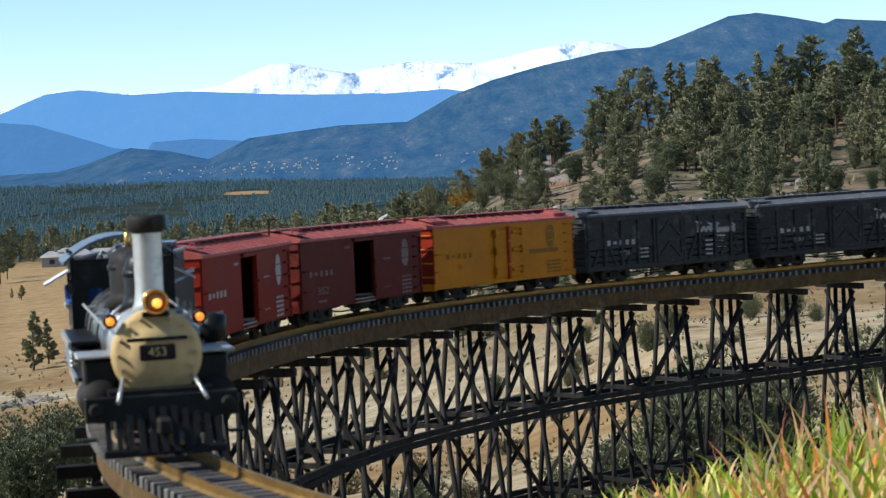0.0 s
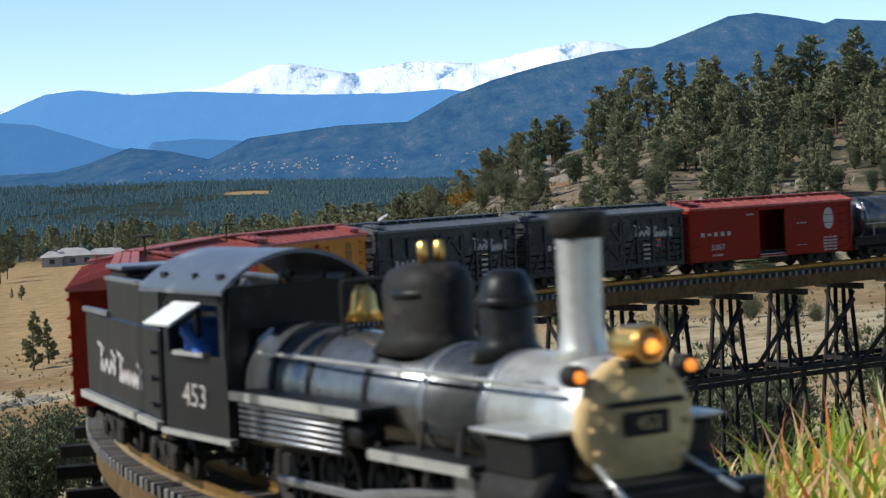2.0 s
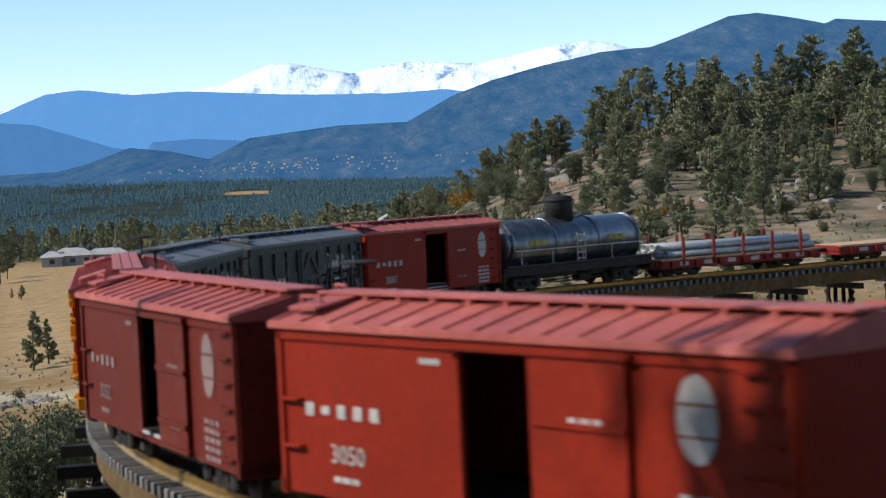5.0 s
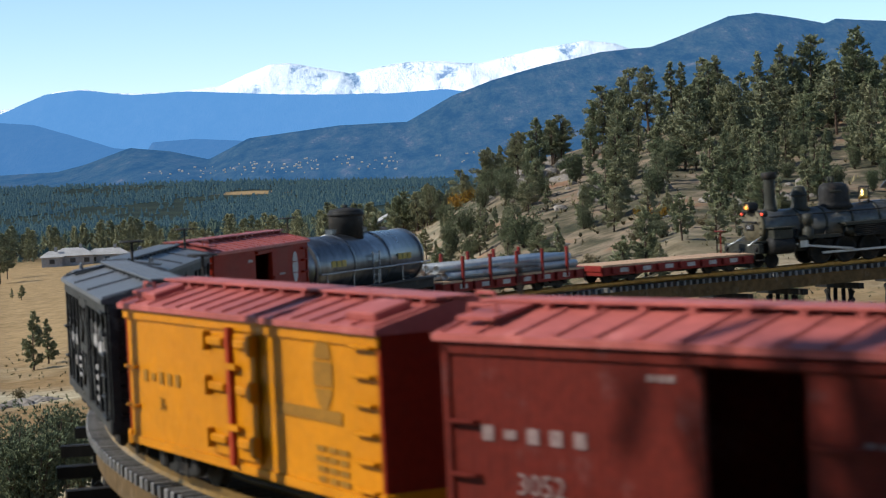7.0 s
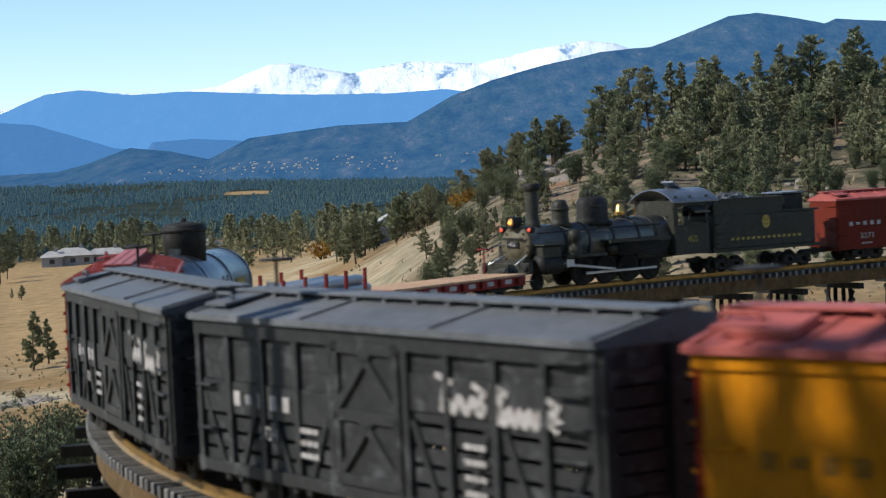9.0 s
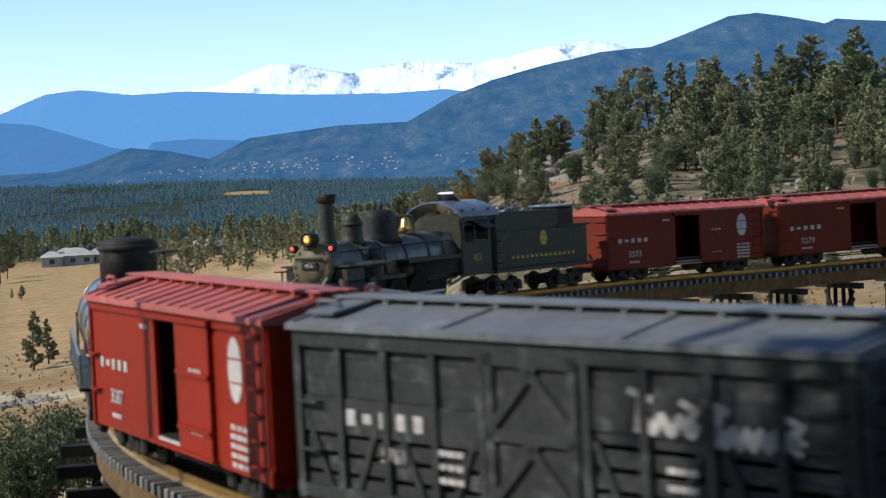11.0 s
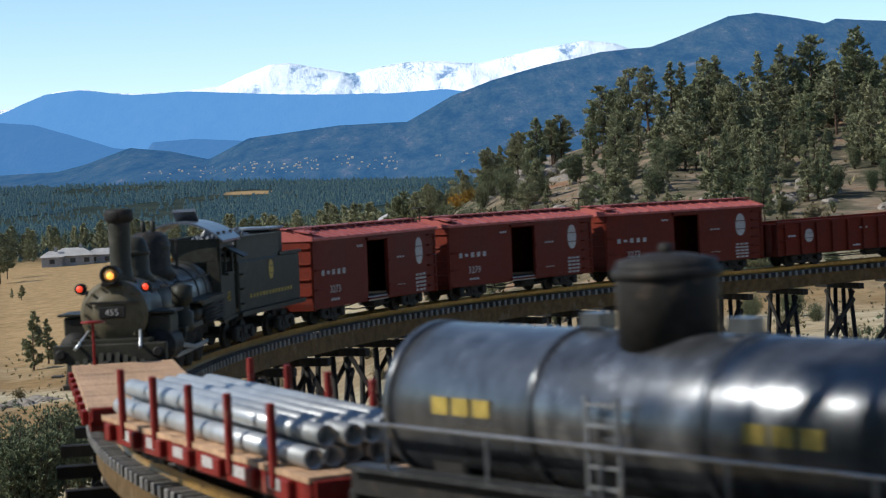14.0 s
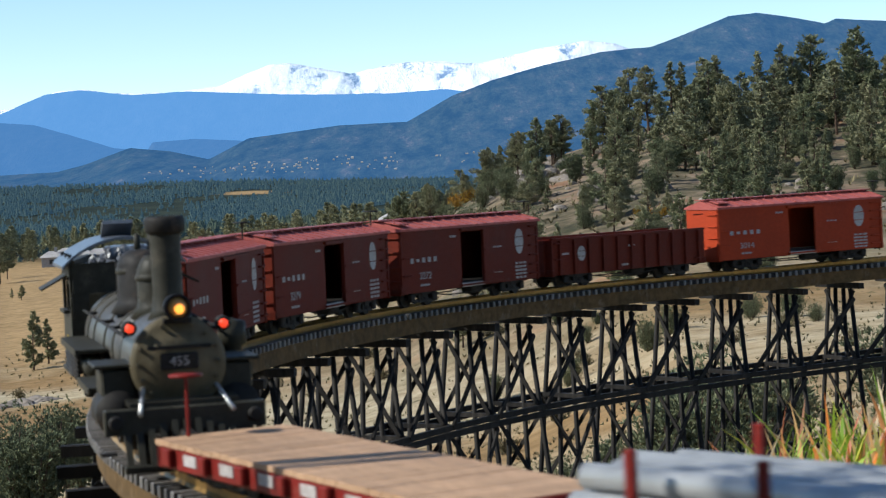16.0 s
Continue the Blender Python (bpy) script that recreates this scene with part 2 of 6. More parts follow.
def near_height(x, y):
    """The garden bank: low under the trestle, rising to the grassy edge beside the near track."""
    r = math.hypot(x, y)
    low = -0.95 - 0.06 * max(0, r - 3)
    ang = math.degrees(math.atan2(x, y))
    right = float(smoothstep((ang - 1.5) / 3.0)) * float(smoothstep((175 - ang) / 50)) * float(smoothstep((3.2 - r) / 0.8))
    back = float(smoothstep((0.9 - y) / 0.5))
    z = low + (-0.415 + 0.045 * smoothstep((x - 0.2) / 0.4) - low) * max(right, 0)
    z = z + (-0.62 - z) * back * (1 - right)
    return float(z)


def ground_height(x, y):
    r = math.hypot(x, y)
    b = math.degrees(math.atan2(x, y))
    n = near_height(x, y)
    if r < 5:
        return n + 0.02 * bump_noise(x, y, 0.4)
    if abs(b) > 60:
        u = 0.5 + 0.5 * math.copysign(1 - (abs(b) - 60) / 120, b)
        f = far_height(-60, r) * (1 - u) + far_height(60, r) * u
    else:
        f = far_height(b, r)
    k = float(smoothstep((math.log(r) - math.log(5)) / (math.log(12) - math.log(5))))
    rough_amp = 0.03 + 0.0022 * min(r, 320) + (0.004 * min(max(r - 160, 0), 200) if b > 0 else 0)
    return n + (f - n) * k + rough_amp * bump_noise(x, y, 2 + r * 0.09)


def polar_sheet(name, bearings, ranges, height):
    verts, faces = [], []
    nb = len(bearings)
    for r in ranges:
        for b in bearings:
            a = math.radians(b)
            x, y = r * math.sin(a), r * math.cos(a)
            verts.append((x, y, height(x, y)))
    for i in range(len(ranges) - 1):
        for j in range(nb - 1):
            k = i * nb + j
            faces.append((k, k + 1, k + nb + 1, k + nb))
    me = bpy.data.meshes.new(name)
    me.from_pydata(verts, [], faces)
    me.polygons.foreach_set("use_smooth", [True] * len(faces))
    me.update()
    return me


def ground_material():
    m = bpy.data.materials.new("dry_meadow_and_scree")
    m.use_nodes = True
    nt = m.node_tree
    b = nt.nodes["Principled BSDF"]
    b.inputs["Roughness"].default_value = 0.95
    b.inputs["Specular IOR Level"].default_value = 0.1
    big = tex_noise(nt, 0.02, 5)
    mid = tex_noise(nt, 0.35, 6, rough=0.65)
    fine = tex_noise(nt, 6.0, 5, rough=0.7)
    grass = ramp(nt, mid, [(0.3, (0.20, 0.15, 0.085)), (0.5, (0.37, 0.30, 0.185)), (0.72, (0.48, 0.41, 0.28))])
    brown = ramp(nt, mid, [(0.3, (0.15, 0.09, 0.035)), (0.7, (0.30, 0.19, 0.085))])
    col = mix(nt, ramp(nt, big, [(0.42, (0, 0, 0)), (0.58, (1, 1, 1))]), grass, brown)
    col = mix(nt, 0.5, col, ramp(nt, fine, [(0.3, (0.55, 0.55, 0.55)), (0.7, (1.3, 1.3, 1.3))]), "MULTIPLY")
    tc = nt.nodes.new("ShaderNodeTexCoord")
    xyz = nt.nodes.new("ShaderNodeSeparateXYZ")
    nt.links.new(tc.outputs["Object"], xyz.inputs[0])

    def span(socket, lo, hi):
        r = nt.nodes.new("ShaderNodeMapRange")
        r.inputs["From Min"].default_value, r.inputs["From Max"].default_value = lo, hi
        nt.links.new(socket, r.inputs["Value"])
        return r.outputs[0]

    def both(a, c):
        k = nt.nodes.new("ShaderNodeMath")
        k.operation = "MULTIPLY"
        nt.links.new(a, k.inputs[0])
        nt.links.new(c, k.inputs[1])
        return k.outputs[0]

    # the rocky wooded hill is browner and more overgrown than the meadow below; the far meadow is rust-brown
    patch = tex_noise(nt, 0.11, 6, rough=0.7)
    hill = ramp(nt, patch, [(0.38, (0.040, 0.040, 0.022)), (0.47, (0.10, 0.082, 0.05)), (0.56, (0.20, 0.15, 0.10)), (0.66, (0.21, 0.115, 0.065))])
    hill = mix(nt, 0.6, hill, ramp(nt, mid, [(0.3, (0.5, 0.5, 0.5)), (0.7, (1.35, 1.35, 1.35))]), "MULTIPLY")
    col = mix(nt, both(span(xyz.outputs["Y"], 120, 190), span(xyz.outputs["X"], -22, 6)), col, hill)
    rust = ramp(nt, mid, [(0.3, (0.20, 0.13, 0.055)), (0.7, (0.37, 0.245, 0.12))])
    col = mix(nt, both(span(xyz.outputs["Y"], 270, 330), span(xyz.outputs["X"], -20, -45)), col, rust)
    far = nt.nodes.new("ShaderNodeVectorMath")
    far.operation = "LENGTH"
    nt.links.new(tc.outputs["Object"], far.inputs[0])
    mr = nt.nodes.new("ShaderNodeMapRange")
    mr.inputs["From Min"].default_value, mr.inputs["From Max"].default_value = 610, 720
    nt.links.new(far.outputs["Value"], mr.inputs["Value"])
    wood = nt.nodes.new("ShaderNodeMath")
    wood.operation = "MULTIPLY"
    nt.links.new(mr.outputs[0], wood.inputs[0])
    nt.links.new(ramp(nt, tex_noise(nt, 0.012, 4), [(0.22, (0.3, 0.3, 0.3)), (0.30, (1, 1, 1))]), wood.inputs[1])
    gap = nt.nodes.new("ShaderNodeVectorMath")
    gap.operation = "DISTANCE"
    gap.inputs[1].default_value = (-105.0, 1135.0, -14.0)
    nt.links.new(tc.outputs["Object"], gap.inputs[0])
    col = mix(nt, both(wood.outputs[0], span(gap.outputs["Value"], 16, 26)), col, ramp(nt, tex_noise(nt, 0.05, 5), [(0.35, (0.010, 0.018, 0.013)), (0.65, (0.03, 0.038, 0.026))]))
    dark = ramp(nt, tex_noise(nt, 0.9, 6, rough=0.75), [(0.58, (0, 0, 0)), (0.66, (1, 1, 1))])
    col = mix(nt, dark, col, (0.085, 0.075, 0.035))
    nt.links.new(col, b.inputs["Base Color"])
    bp = nt.nodes.new("ShaderNodeBump")
    bp.inputs["Strength"].default_value, bp.inputs["Distance"].default_value = 0.6, 0.4
    nt.links.new(mid, bp.inputs["Height"])
    nt.links.new(bp.outputs[0], b.inputs["Normal"])
    return m


GROUND_MAT = ground_material()
bear = np.concatenate([np.arange(-180, -30, 6), np.arange(-30, 30, 0.25), np.arange(30, 181, 6)])
rng = np.concatenate([[0.02], np.geomspace(0.3, 1400, 190)])
ground_me = polar_sheet("ground", bear, rng, ground_height)
ground_me.materials.append(GROUND_MAT)
ground = tagged(new("ground", ground_me), "dry tan hillside meadow falling to a broad valley", "ground", kind="structure")


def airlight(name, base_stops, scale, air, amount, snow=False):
    """Distant slopes: their own colour, with haze mixed in as blue emission."""
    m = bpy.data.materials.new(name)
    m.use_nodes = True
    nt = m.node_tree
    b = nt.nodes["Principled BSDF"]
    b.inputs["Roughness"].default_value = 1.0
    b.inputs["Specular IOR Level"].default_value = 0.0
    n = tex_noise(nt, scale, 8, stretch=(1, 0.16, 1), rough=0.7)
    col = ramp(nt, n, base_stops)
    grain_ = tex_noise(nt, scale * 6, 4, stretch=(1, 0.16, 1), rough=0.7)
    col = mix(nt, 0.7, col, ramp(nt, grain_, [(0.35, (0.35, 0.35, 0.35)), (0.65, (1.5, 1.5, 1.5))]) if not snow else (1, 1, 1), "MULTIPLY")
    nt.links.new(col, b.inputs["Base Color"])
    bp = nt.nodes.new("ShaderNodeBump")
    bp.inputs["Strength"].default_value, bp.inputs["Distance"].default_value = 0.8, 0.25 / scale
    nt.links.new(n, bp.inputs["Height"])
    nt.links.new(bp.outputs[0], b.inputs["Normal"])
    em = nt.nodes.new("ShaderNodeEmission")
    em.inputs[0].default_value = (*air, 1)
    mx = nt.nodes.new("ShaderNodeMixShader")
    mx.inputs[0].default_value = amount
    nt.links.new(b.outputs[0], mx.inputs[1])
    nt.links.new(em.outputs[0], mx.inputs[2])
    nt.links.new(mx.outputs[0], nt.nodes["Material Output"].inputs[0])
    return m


SLOPES = {}


def mountain(name, skyline, foot_range, crest_range, foot_z, material, label, rough_amp, scale, steps=26, db=0.08):
    """A range of slopes from its foot up to its skyline, and down behind."""
    sb = np.array([p[0] for p in skyline])
    sz = np.array([p[1] for p in skyline])
    bs = np.arange(sb[0], sb[-1], db)
    ranges = list(np.linspace(foot_range, crest_range, steps)) + [crest_range * 1.02, crest_range * 1.06]

    def h(x, y):
        r = math.hypot(x, y)
        b = math.degrees(math.atan2(x, y))
        top = float(np.interp(b, sb, sz))
        t = (r - foot_range) / (crest_range - foot_range)
        if t > 1.0001:
            return top - (t - 1) * 900
        z = foot_z + (top - foot_z) * (0.45 * t + 0.55 * t * t)
        rel = noise.ridged_multi_fractal(Vector((x / scale, y / scale, 1.3)), 0.9, 2.1, 5, 1.0, 2.0) - 1.0
        rough = rough_amp * min(1.0, max(0.08, (top - foot_z) / 170))
        return z + rel * rough * math.sin(math.pi * min(1, t)) + rough * 0.05 * bump_noise(x, y, scale * 0.12) * t

    SLOPES[name] = h
    me = polar_sheet(name, bs, ranges, h)
    me.materials.append(material)
    return tagged(new(name, me), label, "mountain", kind="structure")


# The air colours below are haze painted into each range's material.
FOREST_AIR = airlight("forested_slope_painted_haze", [(0.38, (0.008, 0.015, 0.010)), (0.5, (0.04, 0.055, 0.035)), (0.60, (0.07, 0.075, 0.05)), (0.70, (0.20, 0.16, 0.12))], 0.05, (0.055, 0.17, 0.40), 0.5)
BLUE_AIR = airlight("foothill_painted_haze", [(0.3, (0.02, 0.03, 0.03)), (0.7, (0.06, 0.06, 0.05))], 0.012, (0.085, 0.24, 0.54), 0.74)
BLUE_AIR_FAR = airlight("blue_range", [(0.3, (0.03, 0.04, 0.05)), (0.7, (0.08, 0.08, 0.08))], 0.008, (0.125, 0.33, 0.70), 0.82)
SNOW_AIR = airlight("snowfields_painted_haze", [(0.35, (0.12, 0.19, 0.32)), (0.40, (0.45, 0.52, 0.62)), (0.44, (0.85, 0.87, 0.9)), (0.7, (0.92, 0.92, 0.92))], 0.016, (0.35, 0.58, 0.9), 0.22, snow=True)
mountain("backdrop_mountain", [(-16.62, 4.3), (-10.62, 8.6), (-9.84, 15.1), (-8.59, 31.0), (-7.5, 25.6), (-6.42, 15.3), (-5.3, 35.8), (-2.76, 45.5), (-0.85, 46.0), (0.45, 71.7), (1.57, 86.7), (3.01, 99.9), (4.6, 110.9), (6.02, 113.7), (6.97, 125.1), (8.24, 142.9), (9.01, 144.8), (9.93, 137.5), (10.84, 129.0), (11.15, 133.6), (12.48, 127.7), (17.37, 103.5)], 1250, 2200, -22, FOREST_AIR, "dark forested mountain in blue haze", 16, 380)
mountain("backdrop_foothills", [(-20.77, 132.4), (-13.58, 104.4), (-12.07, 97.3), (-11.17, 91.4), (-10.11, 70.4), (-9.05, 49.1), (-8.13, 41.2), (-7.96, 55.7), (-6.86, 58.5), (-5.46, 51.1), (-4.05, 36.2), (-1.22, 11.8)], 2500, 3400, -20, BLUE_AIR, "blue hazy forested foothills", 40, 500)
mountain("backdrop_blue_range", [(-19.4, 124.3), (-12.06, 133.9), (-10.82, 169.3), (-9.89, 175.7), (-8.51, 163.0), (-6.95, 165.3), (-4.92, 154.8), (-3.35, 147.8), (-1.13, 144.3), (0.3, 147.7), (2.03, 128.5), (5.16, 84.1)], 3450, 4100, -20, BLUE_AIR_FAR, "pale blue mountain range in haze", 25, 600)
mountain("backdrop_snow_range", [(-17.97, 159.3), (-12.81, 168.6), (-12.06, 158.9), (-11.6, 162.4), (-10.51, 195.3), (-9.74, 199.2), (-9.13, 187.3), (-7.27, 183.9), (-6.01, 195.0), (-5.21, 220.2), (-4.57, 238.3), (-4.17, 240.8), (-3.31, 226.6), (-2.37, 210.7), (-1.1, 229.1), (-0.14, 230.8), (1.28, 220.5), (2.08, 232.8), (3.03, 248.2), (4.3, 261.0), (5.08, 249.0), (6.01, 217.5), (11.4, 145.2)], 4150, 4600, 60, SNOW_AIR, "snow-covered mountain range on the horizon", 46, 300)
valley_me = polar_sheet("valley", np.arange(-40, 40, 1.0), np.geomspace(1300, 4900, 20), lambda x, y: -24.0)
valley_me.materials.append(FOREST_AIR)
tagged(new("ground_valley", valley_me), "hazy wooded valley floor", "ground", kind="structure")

# ---- the track ----
S0, S1, STEP = -9.0, 11.0, 0.01
CURVE_S = np.linspace(-0.8, 5.6, 11)
CURVE_K = np.array([0.5131, 0.4595, 0.4188, 0.4425, 0.4686, 0.4431, 0.4806, 0.4721, 0.5151, 0.5591, 0.6032])
LEVEL_S = np.linspace(-0.8, 5.6, 6)
LEVEL_Z = np.array([0.0012, -0.0132, -0.0045, 0.0029, 0.0088, 0.0052])
RAIL_Z = -0.23765
SS = np.arange(S0, S1, STEP)
kk = np.interp(SS, CURVE_S, CURVE_K) * (SS > -1.2) * (SS < 4.9)
i0 = int(round((-0.8 - S0) / STEP))
TH = np.cumsum(kk) * STEP
TH += 3.11929 - TH[i0]
TX, TY = np.cumsum(np.cos(TH)) * STEP, np.cumsum(np.sin(TH)) * STEP
TX += 1.88876 - TX[i0]
TY += 4.63906 - TY[i0]


def track(s):
    return np.array([np.interp(s, SS, TX), np.interp(s, SS, TY), RAIL_Z + np.interp(s, LEVEL_S, LEVEL_Z)]), float(np.interp(s, SS, TH))


def on_track(s, side=0.0, up=0.0, along=0.0):
    p, th = track(s)
    return Vector((p[0] - math.sin(th) * side + math.cos(th) * along, p[1] + math.cos(th) * side + math.sin(th) * along, p[2] + up))


def sweep(name, profile, s_a, s_b, ds, material, parent, label=""):
    """A bar of that (side, up) outline along the track."""
    bm = bmesh.new()
    rows = []
    for s in np.arange(s_a, s_b + 1e-6, ds):
        rows.append([bm.verts.new(on_track(s, a, u)) for a, u in profile])
    n = len(profile)
    for a, b in zip(rows, rows[1:]):
        for i in range(n):
            bm.faces.new((a[i], a[(i + 1) % n], b[(i + 1) % n], b[i]))
    bm.faces.new(rows[0]), bm.faces.new(rows[-1])
    bmesh.ops.recalc_face_normals(bm, faces=bm.faces)
    return part(name, bm, material, parent, label)


def bar_profile(c, w, top, h):
    return [(c - w / 2, top), (c + w / 2, top), (c + w / 2, top - h), (c - w / 2, top - h)]


SA, SB = -1.2, 4.9
railway = tagged(new("railway_track"), "curved brass-railed model track on weathered ties", "railway track")
for side in (-0.0225, 0.0225):
    sweep("rail", [(side - 0.0014, 0), (side + 0.0014, 0), (side + 0.0008, -0.006), (side + 0.003, -0.0085), (side - 0.003, -0.0085), (side - 0.0008, -0.006)], SA, SB, 0.03, RAIL_METAL, railway, "tarnished brass rail")
tie_me = bpy.data.meshes.new("tie")
tb = boxed((0.0080, 0.086, 0.010), (0, 0, -0.0135), bevel=0.001)
tb.to_mesh(tie_me)
tb.free()
tie_me.materials.append(TIE_WOOD)
for i, s in enumerate(np.arange(SA, SB, 0.0190)):
    p, th = track(s)
    put_mesh("tie", tie_me, railway, pose(p[0], p[1], p[2], 0, random.uniform(-1, 1), math.degrees(th) + random.uniform(-1.5, 1.5)))

# ---- the trestle ----
trestle = tagged(new("trestle"), "tall dark timber trestle with crossed bracing carrying a curved track", "trestle")
for side in (-0.0235, 0.0235):
    sweep("stringer", bar_profile(side * 1.22, 0.012, -0.0186, 0.026), SA, SB, 0.03, GIRDER_WOOD, trestle, "brown timber stringer")


def beam(name, a, b, w, h, parent, up=(0, 0, 1), material=DARK_WOOD, label=""):
    a, b = Vector(a), Vector(b)
    d = (b - a)
    x = d.normalized()
    u = Vector(up)
    y = u.cross(x).normalized()
    z = x.cross(y)
    m = Matrix((x, y, z)).transposed().to_4x4()
    m.translation = (a + b) / 2
    ob = part(name, boxed((d.length, w, h)), material, parent, label)
    ob.matrix_basis = m
    return ob


STORIES = (0.0, 0.153, 0.338, 0.525, 0.715, 0.905, 1.1)
BENT_STEP = 0.158
bents = list(np.arange(SA + 0.06, SB, BENT_STEP))


def post_side(i, up):
    """Sideways place of post i of a bent, at a depth below the cap."""
    return (-0.036 - 0.125 * up, -0.013 - 0.035 * up, 0.013 + 0.035 * up, 0.036 + 0.125 * up)[i]


for s in bents:
    top = -0.0446
    floor_z = ground_height(*on_track(s)[:2]) - track(s)[0][2]
    depth = max(0.16, top - 0.014 - floor_z + 0.03)
    bent = new("bent")
    bent.parent = trestle
    beam("cap", on_track(s, -0.074, top - 0.007), on_track(s, 0.074, top - 0.007), 0.014, 0.012, bent, label="dark cap timber")
    base = top - 0.014
    for i in range(4):
        tube_a, tube_b = on_track(s, post_side(i, 0), base), on_track(s, post_side(i, depth), base - depth)
        part("post", smooth(tube(bmesh.new(), tube_b, tube_a, 0.0052, 0.0046, 8)), DARK_WOOD, bent)
    for k in range(6):
        d0, d1 = STORIES[k] + 0.004, min(STORIES[k + 1] - 0.006, depth)
        if d1 - d0 < 0.05:
            continue
        for sgn, al in ((1, 0.009), (-1, -0.009)):
            beam("brace", on_track(s, sgn * post_side(0, d0), base - d0, al), on_track(s, -sgn * post_side(0, d1), base - d1, al), 0.003, 0.0075, bent, up=(0, 0, 1))
        if d1 < depth - 0.01:
            beam("sill", on_track(s, post_side(0, d1) - 0.006, base - d1 - 0.004), on_track(s, post_side(3, d1) + 0.006, base - d1 - 0.004), 0.009, 0.008, bent)
for k in (1, 2, 3, 4, 5):
    d = STORIES[k]
    for i, (sa, sb) in enumerate(zip(bents, bents[1:])):
        fa = ground_height(*on_track(sa)[:2]) - track(sa)[0][2]
        if -0.0586 - d < fa + 0.02:
            continue
        for sgn in (-1, 1):
            for off, dz in ((0.0105, 0.0), (0.0105, -0.0125)):
                o = sgn * (0.036 + 0.125 * d + off)
                beam("girt", on_track(sa, o, -0.0586 - d + dz), on_track(sb, o, -0.0586 - d + dz), 0.008, 0.010, trestle)
        if k == 1 or i % 2 == 0:
            o = 0.036 + 0.125 * STORIES[k - 1]
            o2 = 0.036 + 0.125 * d
            beam("sash_brace", on_track(sa, o + 0.012, -0.0586 - STORIES[k - 1] - 0.02), on_track(sb, o2 + 0.014, -0.0586 - d), 0.004, 0.009, trestle)

# ---- rolling stock: x forward, y to the left of travel, z up from the rail top ----
CAR_L, CAR_W, SILL, SIDE_H = 0.45, 0.099, 0.0255, 0.105


def face(side, u, z, w=CAR_W, proud=0.0006):
    """A pose on a car's side: side -1 is the right of travel, u runs to the right as one looks at it."""
    return pose(u * -side, side * (w / 2 + proud), z, 90, 0, 0 if side < 0 else 180)


def panel(name, size, side, u, z, material, parent, label="", w=CAR_W, thick=0.0012, proud=0.0006, bevel=0.0):
    return part(name, boxed((size[0], thick, size[1]), (u * -side, side * (w / 2 + proud), z), bevel=bevel), material, parent, label)


def truck_meshes():
    frame_bm = bmesh.new()
    for sy in (-1, 1):
        box(frame_bm, (0.078, 0.006, 0.007), (0, sy * 0.037, 0.024), bevel=0.001)
        box(frame_bm, (0.060, 0.005, 0.006), (0, sy * 0.037, 0.010), bevel=0.001)
        for sx in (-1, 1):
            box(frame_bm, (0.014, 0.009, 0.016), (sx * 0.033, sy * 0.038, 0.017), bevel=0.002)
            box(frame_bm, (0.006, 0.006, 0.020), (sx * 0.011, sy * 0.037, 0.017))
        tube(frame_bm, (-0.004, sy * 0.0375, 0.011), (-0.004, sy * 0.0375, 0.023), 0.004, seg=8)
        tube(frame_bm, (0.004, sy * 0.0375, 0.011), (0.004, sy * 0.0375, 0.023), 0.004, seg=8)
    box(frame_bm, (0.016, 0.084, 0.010), (0, 0, 0.022), bevel=0.001)
    return frame_bm


def wheelset_bm(r=0.0165):
    bm = bmesh.new()
    for sy in (-1, 1):
        tube(bm, (0, sy * 0.0215, r), (0, sy * 0.0265, r), r, seg=20)
        tube(bm, (0, sy * 0.0195, r), (0, sy * 0.0215, r), r + 0.0018, seg=20)
        tube(bm, (0, sy * 0.0265, r), (0, sy * 0.029, r), r * 0.3, seg=10)
    tube(bm, (0, -0.035, r), (0, 0.035, r), 0.003, seg=8)
    return smooth(bm)


TRUCK_ME = bpy.data.meshes.new("truck")
_b = truck_meshes()
_b.to_mesh(TRUCK_ME)
_b.free()
TRUCK_ME.materials.append(GRIME)
WHEEL_ME = bpy.data.meshes.new("wheelset")
_b = wheelset_bm()
_b.to_mesh(WHEEL_ME)
_b.free()
WHEEL_ME.materials.append(GRIME)


def add_trucks(car, spread):
    for sx in (-1, 1):
        tr = put_mesh("truck", TRUCK_ME, car, pose(sx * spread, 0, 0))
        for wx in (-1, 1):
            put_mesh("wheelset", WHEEL_ME, tr, pose(wx * 0.033, 0, 0))


